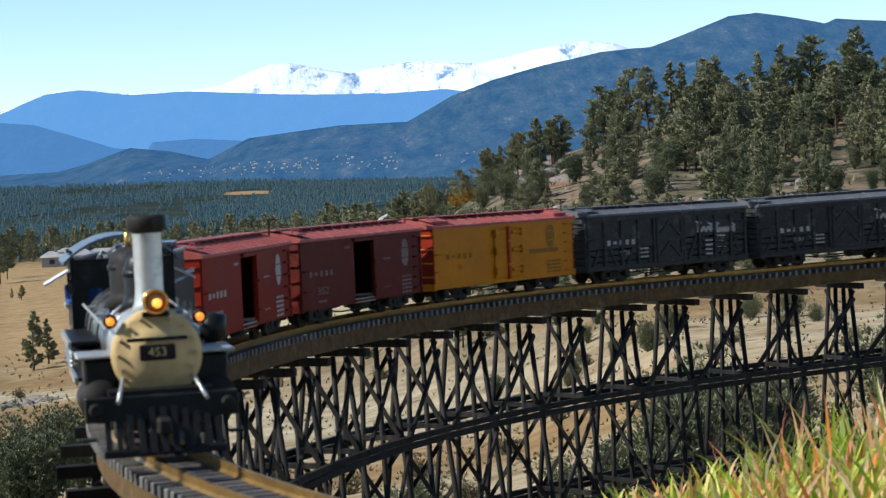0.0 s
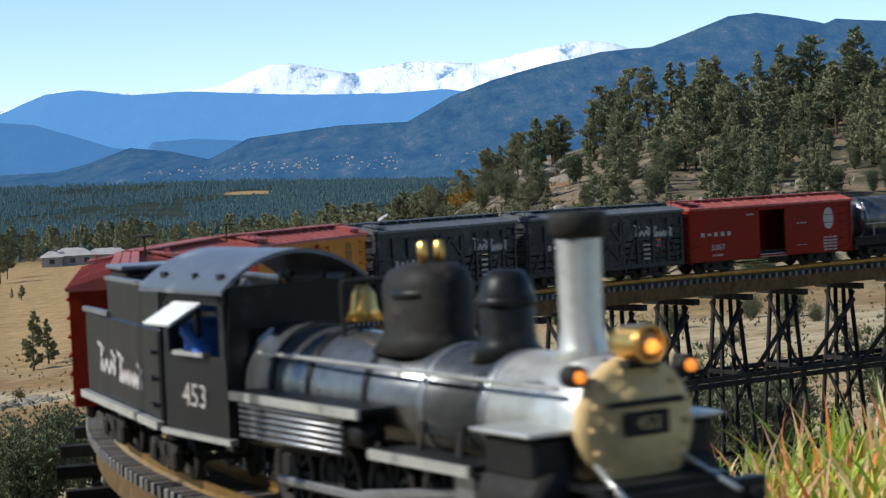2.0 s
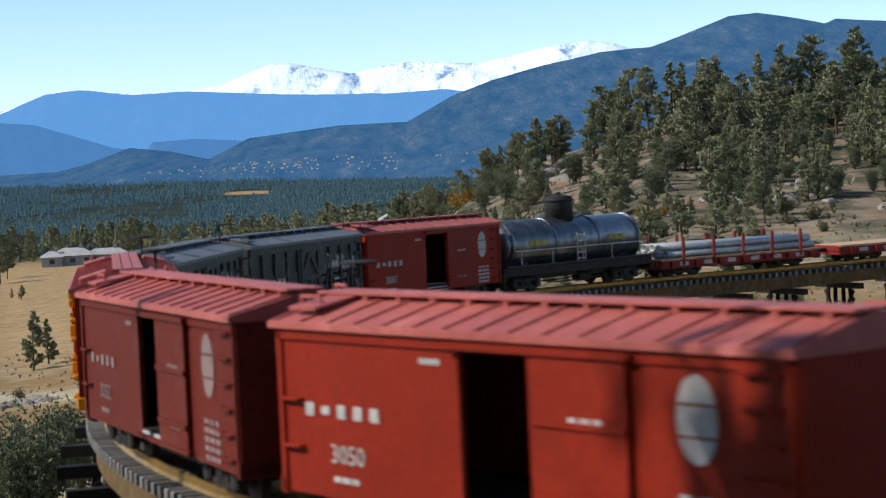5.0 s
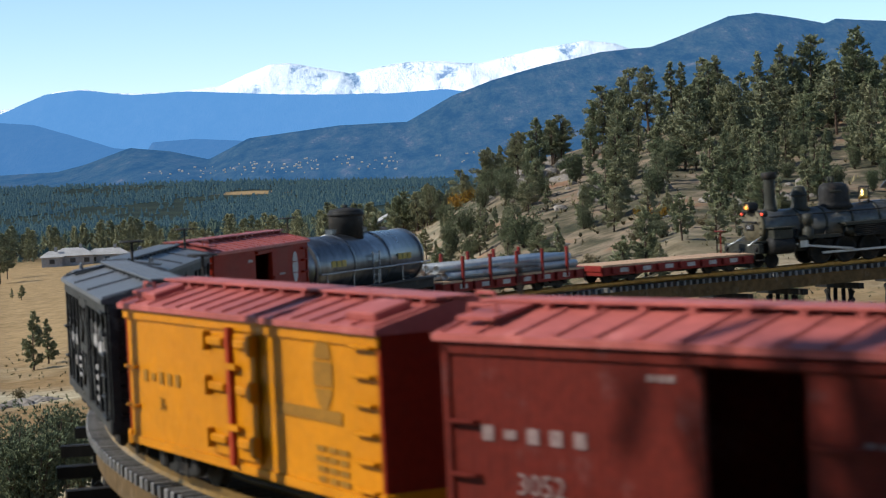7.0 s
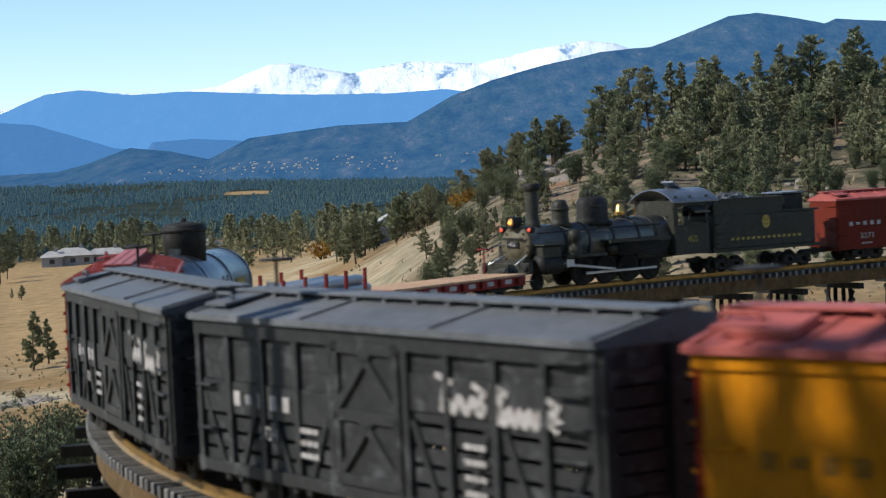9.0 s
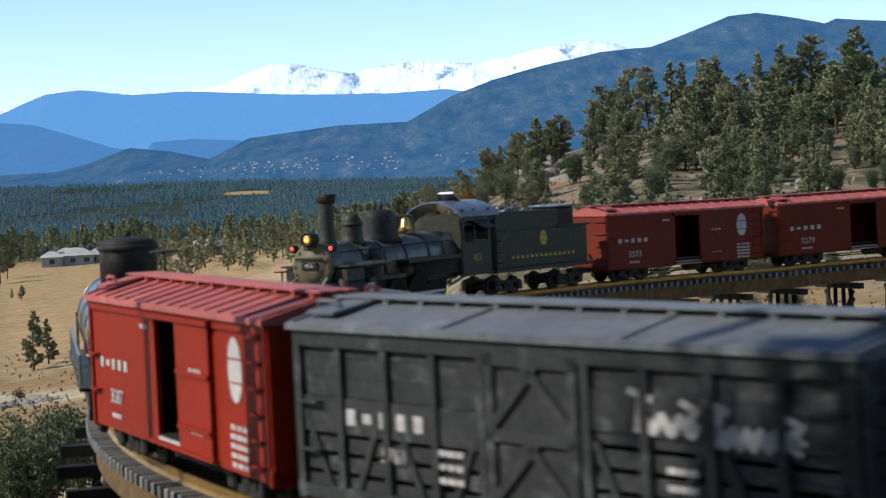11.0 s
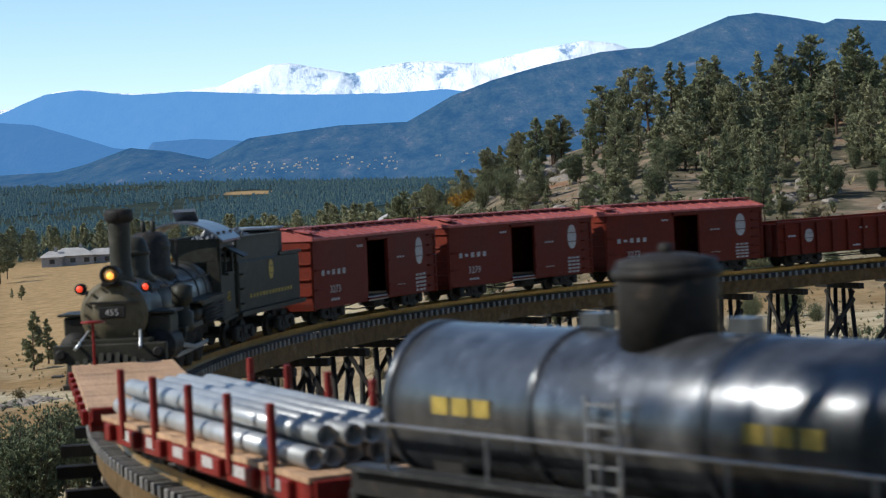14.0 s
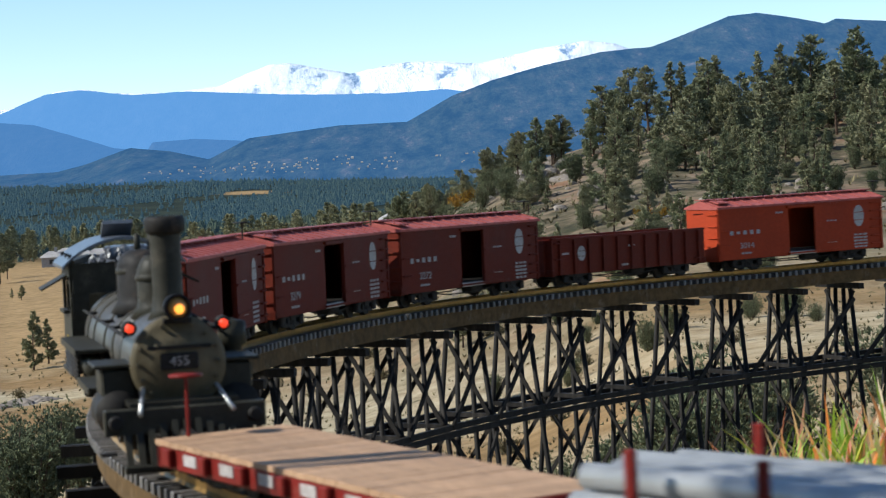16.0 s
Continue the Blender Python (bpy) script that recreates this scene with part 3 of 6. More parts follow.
def add_underframe(car, length, material, width=CAR_W):
    part("underframe", boxed((length - 0.01, width * 0.5, 0.008), (0, 0, SILL + 0.001)), GRIME, car, "grimy black underframe")
    for sx in (-1, 1):
        bm = boxed((0.034, 0.010, 0.009), (sx * (length / 2 + 0.015), 0, 0.026), bevel=0.001)
        box(bm, (0.012, 0.014, 0.014), (sx * (length / 2 + 0.029), 0, 0.026), bevel=0.002)
        part("coupler", bm, GRIME, car)
        part("end_sill", boxed((0.008, width + 0.004, 0.012), (sx * (length / 2 - 0.002), 0, SILL + 0.004), bevel=0.001), material, car)
    for sy in (-1, 1):
        bm = bmesh.new()
        tube(bm, (-length * 0.33, sy * 0.028, SILL - 0.002), (-length * 0.1, sy * 0.028, SILL - 0.012), 0.0012, seg=6)
        tube(bm, (-length * 0.1, sy * 0.028, SILL - 0.012), (length * 0.1, sy * 0.028, SILL - 0.012), 0.0012, seg=6)
        tube(bm, (length * 0.1, sy * 0.028, SILL - 0.012), (length * 0.33, sy * 0.028, SILL - 0.002), 0.0012, seg=6)
        part("truss_rod", bm, GRIME, car)
    bm = tube(bmesh.new(), (-0.06, 0.02, 0.020), (-0.02, 0.02, 0.020), 0.010, seg=12)
    part("brake_cylinder", smooth(bm), GRIME, car)


def grab(parent, a, b, out, material, r=0.0013):
    """A bent grab iron between two points, standing off along out."""
    a, b, o = Vector(a), Vector(b), Vector(out)
    bm = tube(bmesh.new(), a + o, b + o, r, seg=6)
    tube(bm, a, a + o, r, seg=6)
    tube(bm, b, b + o, r, seg=6)
    return part("grab_iron", bm, material, parent)


def add_ladders(car, length, width, material, ends=True, n=6, lit=None):
    z0 = SILL + 0.010
    for side in (-1, 1):
        for k in range(n):
            z = z0 + k * (SIDE_H - 0.018) / (n - 1)
            u = length / 2 - 0.020
            x = u * -side
            grab(car, (x - 0.013, side * width / 2, z), (x + 0.013, side * width / 2, z), (0, side * 0.004, 0), material)
        for k in range(2):
            z = z0 + 0.02 + k * 0.03
            x = -(length / 2 - 0.016) * -side
            grab(car, (x - 0.010, side * width / 2, z), (x + 0.010, side * width / 2, z), (0, side * 0.004, 0), material)
    if ends:
        for e in (-1, 1):
            for k in range(4):
                z = z0 + 0.012 + k * 0.024
                y = 0.034 * e
                grab(car, (e * length / 2, y - 0.013, z), (e * length / 2, y + 0.013, z), (e * 0.004, 0, 0), material)


def add_brake_wheel(car, length, top, material):
    e = -1
    bm = tube(bmesh.new(), (e * (length / 2 + 0.006), 0.02, SILL), (e * (length / 2 + 0.006), 0.02, top + 0.016), 0.0014, seg=6)
    part("brake_staff", bm, material, car)
    part("brake_wheel", lathe([(0.004, -0.001), (0.012, -0.001), (0.0135, 0), (0.012, 0.001), (0.004, 0.001)], seg=16, at=(e * (length / 2 + 0.006), 0.02, top + 0.017)), material, car)


def pitched_roof(car, length, width, z, rise, material, ribs, rib_material=None, overhang=0.005):
    w = width / 2 + overhang
    bm = extrude_profile([(-w, z), (-w, z + 0.004), (0, z + rise + 0.004), (w, z + 0.004), (w, z)], -length / 2 - 0.004, length / 2 + 0.004)
    roof = part("roof", bm, material, car)
    slope = math.atan2(rise, w)
    run = math.hypot(rise, w)
    for i in range(ribs + 1):
        x = -length / 2 + 0.002 + i * (length - 0.004) / ribs
        for sy in (-1, 1):
            b = boxed((0.003, run - 0.004, 0.0024), (x, sy * w / 2, z + 0.0042 + rise / 2), Matrix.Rotation(-sy * slope, 3, "X"))
            part("roof_rib", b, rib_material or material, roof)
    return roof


def running_board(car, length, z, material, planks=3):
    for i in range(planks):
        y = (i - (planks - 1) / 2) * 0.0095
        part("roof_plank", boxed((length + 0.012, 0.0085, 0.002), (0, y, z + 0.0055), bevel=0.0004), material, car)
    n = 13
    for i in range(n):
        x = -length / 2 + 0.012 + i * (length - 0.024) / (n - 1)
        part("roof_cleat", boxed((0.004, 0.026, 0.0055), (x, 0, z + 0.0018)), material, car)
    for e in (-1, 1):
        part("hatch_platform", boxed((0.030, 0.034, 0.002), (e * (length / 2 - 0.022), e * 0.028, z + 0.0008), Matrix.Rotation(-e * 0.16, 3, "X")), material, car)
        grab(car, (e * (length / 2 - 0.03), e * 0.035, z - 0.002), (e * (length / 2 - 0.008), e * 0.035, z - 0.002), (0, 0, 0.007), material)


def mark_bars(car, side, u, z, width, height, n, material, w=CAR_W, proud=0.0007):
    """Plain blocks in place of a reporting mark."""
    step = width / n
    for i in range(n):
        hgt = height * (0.6 if n == 5 and i == 1 else 1)
        panel("lettering_bar", (step * 0.5, hgt * 0.9), side, u - width / 2 + (i + 0.5) * step, z, material, car, w=w, proud=proud, thick=0.0006)


def small_text(car, side, u, z, width, rows, material, gap=0.0065, w=CAR_W, proud=0.0007):
    rnd = random.Random(int(abs(u) * 1000) + rows)
    for r in range(rows):
        k = 3
        for i in range(k):
            ww = width / k * rnd.uniform(0.6, 0.9)
            panel("lettering_bar", (ww, 0.0036), side, u - width / 2 + (i + 0.5) * width / k, z - r * gap, material, car, w=w, proud=proud, thick=0.0006)


def emblem(car, side, u, z, material, rx=0.0145, rz=0.023, w=CAR_W):
    """An oval herald drawn as plain slices of a worn oval."""
    for lo, hi in ((-1.0, -0.42), (-0.36, 0.30), (0.36, 1.0)):
        bm = bmesh.new()
        hs = np.linspace(lo, hi, 9)
        rim = [(rx * math.sqrt(max(0.0, 1 - h * h)), h * rz) for h in hs] + [(-rx * math.sqrt(max(0.0, 1 - h * h)), h * rz) for h in hs[::-1]]
        rim = [p for i, p in enumerate(rim) if i == 0 or math.hypot(p[0] - rim[i - 1][0], p[1] - rim[i - 1][1]) > 1e-6]
        if math.hypot(rim[0][0] - rim[-1][0], rim[0][1] - rim[-1][1]) < 1e-6:
            rim.pop()
        bm.faces.new([bm.verts.new((px, pz, 0)) for px, pz in rim])
        ob = part("herald_slice", bm, material, car)
        ob.matrix_basis = face(side, u, z, w, 0.0009)


def box_car(name, paint, roof_paint, number, label, lit_sill=True, ribs=15, trim=None, ink=WHITE_INK):
    car = tagged(new(name), label, "boxcar", "freight cars")
    L, W, t = CAR_L, CAR_W, 0.004
    door = 0.072
    top = SILL + SIDE_H
    part("floor", boxed((L - 0.002, W - 0.002, 0.005), (0, 0, SILL + 0.006)), GRIME, car, "dark wooden floor")
    for e in (-1, 1):
        pts = [(-W / 2, SILL), (W / 2, SILL), (W / 2, top), (0, top + 0.013), (-W / 2, top)]
        part("end_wall", extrude_profile(pts, e * L / 2 - t / 2, e * L / 2 + t / 2), paint, car)
    for side in (-1, 1):
        y = side * (W / 2 - t / 2)
        a, b = -L / 2 + t / 2, -door / 2
        for x0, x1 in ((a, b), (-b, -a)):
            part("side_wall", boxed((x1 - x0, t, SIDE_H), ((x0 + x1) / 2, y, SILL + SIDE_H / 2)), paint, car)
        part("door_header", boxed((door, t, 0.008), (0, y, top - 0.004)), paint, car)
        # The sill's pale colour stands in for light falling on it.
        part("side_sill", boxed((door, t, 0.007), (0, y, SILL + 0.0035)), WHITE_INK if lit_sill else paint, car, "door sill coloured pale as if sunlit")
        dz = SILL + 0.004 + (SIDE_H - 0.008) / 2
        dr = panel("door", (door + 0.006, SIDE_H - 0.010), side, door / 2 + (door + 0.006) / 2 - 0.004, dz, paint, car, "sliding wooden door, slid open", proud=0.0024, thick=0.0036)
        for zz in (0.25, 0.75):
            panel("door_batten", (door + 0.004, 0.0035), side, door / 2 + door / 2, SILL + SIDE_H * (0.12 + 0.76 * zz) - 0.01, paint, dr, proud=0.005, thick=0.002)
        panel("door_track", (door * 2.2, 0.004), side, door * 0.5, top - 0.004, paint, car, proud=0.004, thick=0.005)
        panel("door_rail", (door * 2.2, 0.003), side, door * 0.5, SILL + 0.004, paint, car, proud=0.004, thick=0.004)
        mark_bars(car, side, -L * 0.345, SILL + SIDE_H * 0.52, 0.088, 0.0095, 5, ink)
        lettered(number, 0.017, ink, car, face(side, -L * 0.335, SILL + SIDE_H * 0.26), 1.1)
        small_text(car, side, -0.062, SILL + SIDE_H * 0.86, 0.02, 1, ink)
        small_text(car, side, 0.078, SILL + SIDE_H * 0.62, 0.030, 1, ink, proud=0.0046)
        small_text(car, side, 0.078, SILL + SIDE_H * 0.20, 0.030, 1, ink, proud=0.0046)
        emblem(car, side, L * 0.352, SILL + SIDE_H * 0.68, ink)
        small_text(car, side, L * 0.36, SILL + SIDE_H * 0.30, 0.040, 5, ink)
        small_text(car, side, -L * 0.34, SILL + 0.012, 0.030, 1, ink)
        panel("fascia", (L, 0.007), side, 0, top - 0.0035, trim or paint, car, proud=0.001, thick=0.002)
        for k in (-1, 1):
            panel("corner_post", (0.005, SIDE_H), side, k * (L / 2 - 0.003), SILL + SIDE_H / 2, paint, car, proud=0.001, thick=0.002)
    pitched_roof(car, L, W, top, 0.014, roof_paint, ribs)
    running_board(car, L, top + 0.014, roof_paint)
    add_ladders(car, L, W, paint)
    add_brake_wheel(car, L, top + 0.02, GRIME)
    add_underframe(car, L, paint)
    add_trucks(car, 0.145)
    return car


def reefer(label):
    car = tagged(new("refrigerator_car"), label, "freight car", "freight cars")
    L, W = 0.447, CAR_W
    top = SILL + SIDE_H
    part("body", boxed((L - 0.004, W - 0.004, SIDE_H), (0, 0, SILL + SIDE_H / 2)), YELLOW, car, "yellow wooden body")
    for e in (-1, 1):
        pts = [(-W / 2, SILL), (W / 2, SILL), (W / 2, top), (0, top + 0.013), (-W / 2, top)]
        part("end_wall", extrude_profile(pts, e * (L / 2 - 0.003), e * L / 2), BOX_RED, car, "dark red end wall")
    for side in (-1, 1):
        panel("side_wall", (L - 0.008, SIDE_H), side, 0, SILL + SIDE_H / 2, YELLOW, car, proud=-0.001, thick=0.002)
        panel("fascia", (L, 0.007), side, 0, top - 0.004, YELLOW, car, proud=0.001, thick=0.002)
        panel("sill_strip", (L, 0.006), side, 0, SILL + 0.003, YELLOW, car, proud=0.001, thick=0.002)
        for k in (-1, 1):
            dr = panel("door", (0.040, SIDE_H - 0.018), side, k * 0.0205, SILL + SIDE_H / 2, YELLOW, car, "hinged ice-door leaf", proud=0.0016, thick=0.003, bevel=0.001)
            for zz in (0.2, 0.55, 0.85):
                h = panel("hinge", (0.034, 0.006), side, k * 0.028, SILL + SIDE_H * zz, YELLOW, dr, proud=0.005, thick=0.004, bevel=0.001)
                panel("hinge_pin", (0.007, 0.014), side, k * 0.041, SILL + SIDE_H * zz, YELLOW, dr, proud=0.006, thick=0.006, bevel=0.001)
        panel("latch_bar", (0.006, SIDE_H - 0.01), side, 0.0, SILL + SIDE_H / 2, BOX_ORANGE, car, "orange-brown door bar", proud=0.005, thick=0.004)
        for zz in (0.3, 0.7):
            panel("latch_hook", (0.022, 0.004), side, 0.006, SILL + SIDE_H * zz, YELLOW, car, proud=0.007, thick=0.003)
        mark_bars(car, side, -L * 0.33, SILL + SIDE_H * 0.52, 0.085, 0.010, 5, DARK_INK)
        lettered("36", 0.014, DARK_INK, car, face(side, -L * 0.33, SILL + SIDE_H * 0.33))
        emblem(car, side, L * 0.32, SILL + SIDE_H * 0.74, DARK_INK, 0.014, 0.024)
        panel("lettering_bar", (0.095, 0.008), side, L * 0.27, SILL + SIDE_H * 0.48, DARK_INK, car, thick=0.0006)
        small_text(car, side, L * 0.34, SILL + SIDE_H * 0.28, 0.05, 4, DARK_INK)
    pitched_roof(car, L, W, top, 0.014, ROOF_RED, 15)
    running_board(car, L, top + 0.014, ROOF_RED)
    for e in (-1, 1):
        for sy in (-1, 1):
            part("ice_hatch", boxed((0.040, 0.026, 0.006), (e * (L / 2 - 0.035), sy * 0.032, top + 0.0125), Matrix.Rotation(-sy * 0.25, 3, "X"), bevel=0.001), ROOF_RED, car, "red ice hatch cover")
    add_ladders(car, L, W, YELLOW)
    add_brake_wheel(car, L, top + 0.02, GRIME)
    add_underframe(car, L, YELLOW)
    add_trucks(car, 0.143)
    return car


def script_mark(car, side, u, z, width, height, material, w=CAR_W, proud=0.0007):
    """Two words of brush script drawn as plain wavy pen strokes with long top strokes."""
    def stroke(points, thick):
        bm = bmesh.new()
        rows = []
        for i, (px, pz) in enumerate(points):
            qx, qz = points[min(i + 1, len(points) - 1)]
            ox, oz = points[max(i - 1, 0)]
            dx, dz = qx - ox, qz - oz
            n = math.hypot(dx, dz) or 1.0
            nx, nz = -dz / n * thick / 2, dx / n * thick / 2
            rows.append((bm.verts.new((px + nx, pz + nz, 0)), bm.verts.new((px - nx, pz - nz, 0))))
        for (a0, a1), (b0, b1) in zip(rows, rows[1:]):
            bm.faces.new((a0, a1, b1, b0))
        ob = part("lettering_stroke", bm, material, car)
        ob.matrix_basis = face(side, u, z, w, proud + 0.0004)

    pen = height * 0.24
    for k, (a, b, n) in enumerate(((-0.5, -0.10, 3), (-0.03, 0.5, 6))):
        x0, x1, dz = a * width, b * width, -k * height * 0.14
        stroke([(x0 - width * 0.03 + width * 0.022 * i, dz + height * (0.46 - 0.025 * i)) for i in range(8)], pen * 0.7)
        stroke([(x0 + width * (0.07 - 0.006 * i), dz + height * (0.46 - 0.13 * i)) for i in range(8)], pen * 1.2)
        m = 6 * n
        reach = x1 - x0 - width * 0.04
        stroke([(x0 + width * 0.04 + reach * i / m, dz + height * (-0.22 + 0.17 * math.sin(i * 2 * math.pi / 6 + 0.6))) for i in range(m + 1)], pen)
        stroke([(x1 - width * 0.10 + width * 0.016 * i, dz + height * (0.30 - 0.03 * i)) for i in range(8)], pen * 0.7)
        stroke([(x1 - width * (0.02 + 0.005 * i), dz + height * (0.22 - 0.11 * i)) for i in range(6)], pen * 0.9)


def stock_car(number, label):
    car = tagged(new("stock_car"), label, "stock car", "freight cars")
    L, W, t = 0.46, CAR_W, 0.003
    top = SILL + SIDE_H
    part("floor", boxed((L - 0.002, W - 0.004, 0.005), (0, 0, SILL + 0.006)), GRIME, car)
    for e in (-1, 1):
        for k in range(9):
            z = SILL + 0.008 + k * (SIDE_H - 0.012) / 8
            part("end_slat", boxed((t, W - 0.006, 0.0098), (e * (L / 2 - 0.003), 0, z)), BLACK_CAR, car)
        pts = [(-W / 2, top - 0.012), (W / 2, top - 0.012), (W / 2, top), (0, top + 0.011), (-W / 2, top)]
        part("end_panel", extrude_profile(pts, e * (L / 2 - 0.001), e * L / 2 + 0.001), BLACK_CAR, car)
        for y in (-W / 2 + 0.004, 0, W / 2 - 0.004):
            part("end_post", boxed((0.006, 0.007, SIDE_H), (e * (L / 2 + 0.001), y, SILL + SIDE_H / 2)), BLACK_CAR, car)
    door = 0.082
    for side in (-1, 1):
        for sgn in (-1, 1):
            span = (L - door) / 2
            uc = sgn * (door / 2 + span / 2)
            for k in range(8):
                z = SILL + 0.010 + k * (SIDE_H - 0.016) / 7.4
                panel("slat", (span, 0.0088 if k < 5 else 0.0125), side, uc, z, BLACK_CAR, car, w=W - 0.008, thick=t)
            panel("letter_board", (span - 0.01, 0.022), side, uc, SILL + SIDE_H * (0.50 if sgn < 0 else 0.68), BLACK_CAR, car, w=W - 0.004, thick=0.002)
            for j in range(5):
                u = sgn * (door / 2 + j * span / 4.0 - (0.003 if j == 4 else 0) + (0.003 if j == 0 else 0))
                panel("side_post", (0.006, SIDE_H - 0.004), side, u, SILL + SIDE_H / 2, BLACK_CAR, car, w=W - 0.002, thick=0.004)
            for j in range(4):
                u = sgn * (door / 2 + (j + 0.5) * span / 4.0)
                b = part("side_brace", boxed((math.hypot(span / 4, SIDE_H * 0.45), 0.003, 0.005)), BLACK_CAR, car)
                b.matrix_basis = pose(u * -side, side * (W / 2 - 0.0014), SILL + SIDE_H * 0.24, 0, (62 if (j + (sgn > 0)) % 2 else -62), 0)
        dr = panel("door", (door - 0.004, SIDE_H - 0.012), side, 0, SILL + SIDE_H / 2, BLACK_CAR, car, "black slatted sliding door", w=W - 0.004, thick=0.003)
        for zz in (0.12, 0.5, 0.9):
            panel("door_batten", (door - 0.004, 0.007), side, 0, SILL + SIDE_H * zz, BLACK_CAR, dr, w=W + 0.001, thick=0.003)
        for k in (-1, 1):
            panel("door_stile", (0.007, SIDE_H - 0.012), side, k * (door / 2 - 0.006), SILL + SIDE_H / 2, BLACK_CAR, dr, w=W + 0.001, thick=0.003)
            for zc in (0.3, 0.7):
                b = part("door_brace", boxed((0.058, 0.003, 0.006)), BLACK_CAR, dr)
                b.matrix_basis = pose(0.016 * k, side * (W / 2 + 0.0012), SILL + SIDE_H * zc, 0, 42 * k, 0)
        panel("fascia", (L, 0.010), side, 0, top - 0.005, BLACK_CAR, car, thick=0.003)
        panel("sill_strip", (L, 0.008), side, 0, SILL + 0.004, BLACK_CAR, car, thick=0.003)
        mark_bars(car, side, -L * 0.30, SILL + SIDE_H * 0.50, 0.085, 0.011, 5, WHITE_INK, w=W, proud=0.0004)
        lettered(number, 0.013, WHITE_INK, car, face(side, -L * 0.28, SILL + SIDE_H * 0.30, W, 0.001))
        small_text(car, side, -L * 0.16, SILL + SIDE_H * 0.36, 0.024, 3, WHITE_INK, gap=0.008, proud=0.001)
        script_mark(car, side, L * 0.30, SILL + SIDE_H * 0.69, 0.115, 0.024, WHITE_INK, W, 0.0004)
        small_text(car, side, L * 0.25, SILL + SIDE_H * 0.42, 0.022, 4, WHITE_INK, gap=0.009, proud=0.001)
    pitched_roof(car, L, W, top, 0.012, ROOF_GREY, 3)
    running_board(car, L, top + 0.012, ROOF_GREY)
    add_ladders(car, L, W, BLACK_CAR)
    add_brake_wheel(car, L, top + 0.02, GRIME)
    add_underframe(car, L, BLACK_CAR)
    add_trucks(car, 0.147)
    return car


def flat_base(car, L, W, deck_z, planks=30):
    for side in (-1, 1):
        part("side_sill", boxed((L, 0.007, 0.017), (0, side * (W / 2 - 0.0035), deck_z - 0.012), bevel=0.001), FLAT_RED, car, "dark red side sill")
        for i in range(7):
            x = -L / 2 + 0.03 + i * (L - 0.06) / 6
            part("stake_pocket", boxed((0.012, 0.006, 0.013), (x, side * (W / 2 + 0.003), deck_z - 0.011), bevel=0.001), FLAT_RED, car)
        for i in range(6):
            x = -L / 2 + 0.063 + i * (L - 0.06) / 6
            part("lettering_bar", boxed((0.022, 0.0008, 0.008), (x, side * (W / 2 + 0.0004), deck_z - 0.011)), WHITE_INK, car)
    for e in (-1, 1):
        part("end_sill", boxed((0.009, W, 0.018), (e * (L / 2 - 0.0045), 0, deck_z - 0.012), bevel=0.001), FLAT_RED, car)
    for i in range(planks):
        x = -L / 2 + (i + 0.5) * L / planks
        part("deck_plank", boxed((L / planks - 0.0008, W + 0.002, 0.004), (x, 0, deck_z - 0.002 + random.uniform(-0.0003, 0.0003))), DECK_WOOD, car)


def flat_car(label):
    car = tagged(new("flat_car"), label, "flatcar", "freight cars")
    flat_base(car, 0.44, 0.106, 0.036)
    bm = tube(bmesh.new(), (-0.212, -0.03, 0.036), (-0.212, -0.03, 0.082), 0.0016, seg=6)
    part("brake_staff", bm, FLAT_RED, car)
    part("brake_wheel", lathe([(0.003, -0.001), (0.013, -0.001), (0.013, 0.001), (0.003, 0.001)], seg=14, at=(-0.212, -0.03, 0.082)), FLAT_RED, car)
    add_underframe(car, 0.44, FLAT_RED)
    add_trucks(car, 0.145)
    return car


def pipe_car(label):
    car = tagged(new("pipe_flat_car"), label, "flatcar", "freight cars")
    L, W, dz = 0.45, 0.108, 0.038
    flat_base(car, L, W, dz)
    r = 0.0074
    for row in range(2):
        n = 6 - row
        for i in range(n):
            y = (i - (n - 1) / 2) * (2 * r + 0.0008) + (0.001 if row % 2 else -0.001)
            x0 = random.uniform(-0.016, 0.016)
            bm = lathe([(r * 0.84, -0.195 + x0), (r * 0.84, -0.215 + x0), (r, -0.215 + x0), (r, 0.2 + x0), (r * 0.84, 0.2 + x0), (r * 0.84, 0.18 + x0)], "X", 16, (0, y, dz + r + row * r * 1.86))
            part("pipe", bm, PIPE, car, "weathered grey pipe")
    for side in (-1, 1):
        for i in range(5):
            x = -0.165 + i * 0.0825
            part("stake", boxed((0.006, 0.005, 0.056), (x, side * (W / 2 + 0.001), dz + 0.014), bevel=0.0008), FLAT_RED, car, "red upright stake")
    add_underframe(car, L, FLAT_RED)
    add_trucks(car, 0.145)
    return car


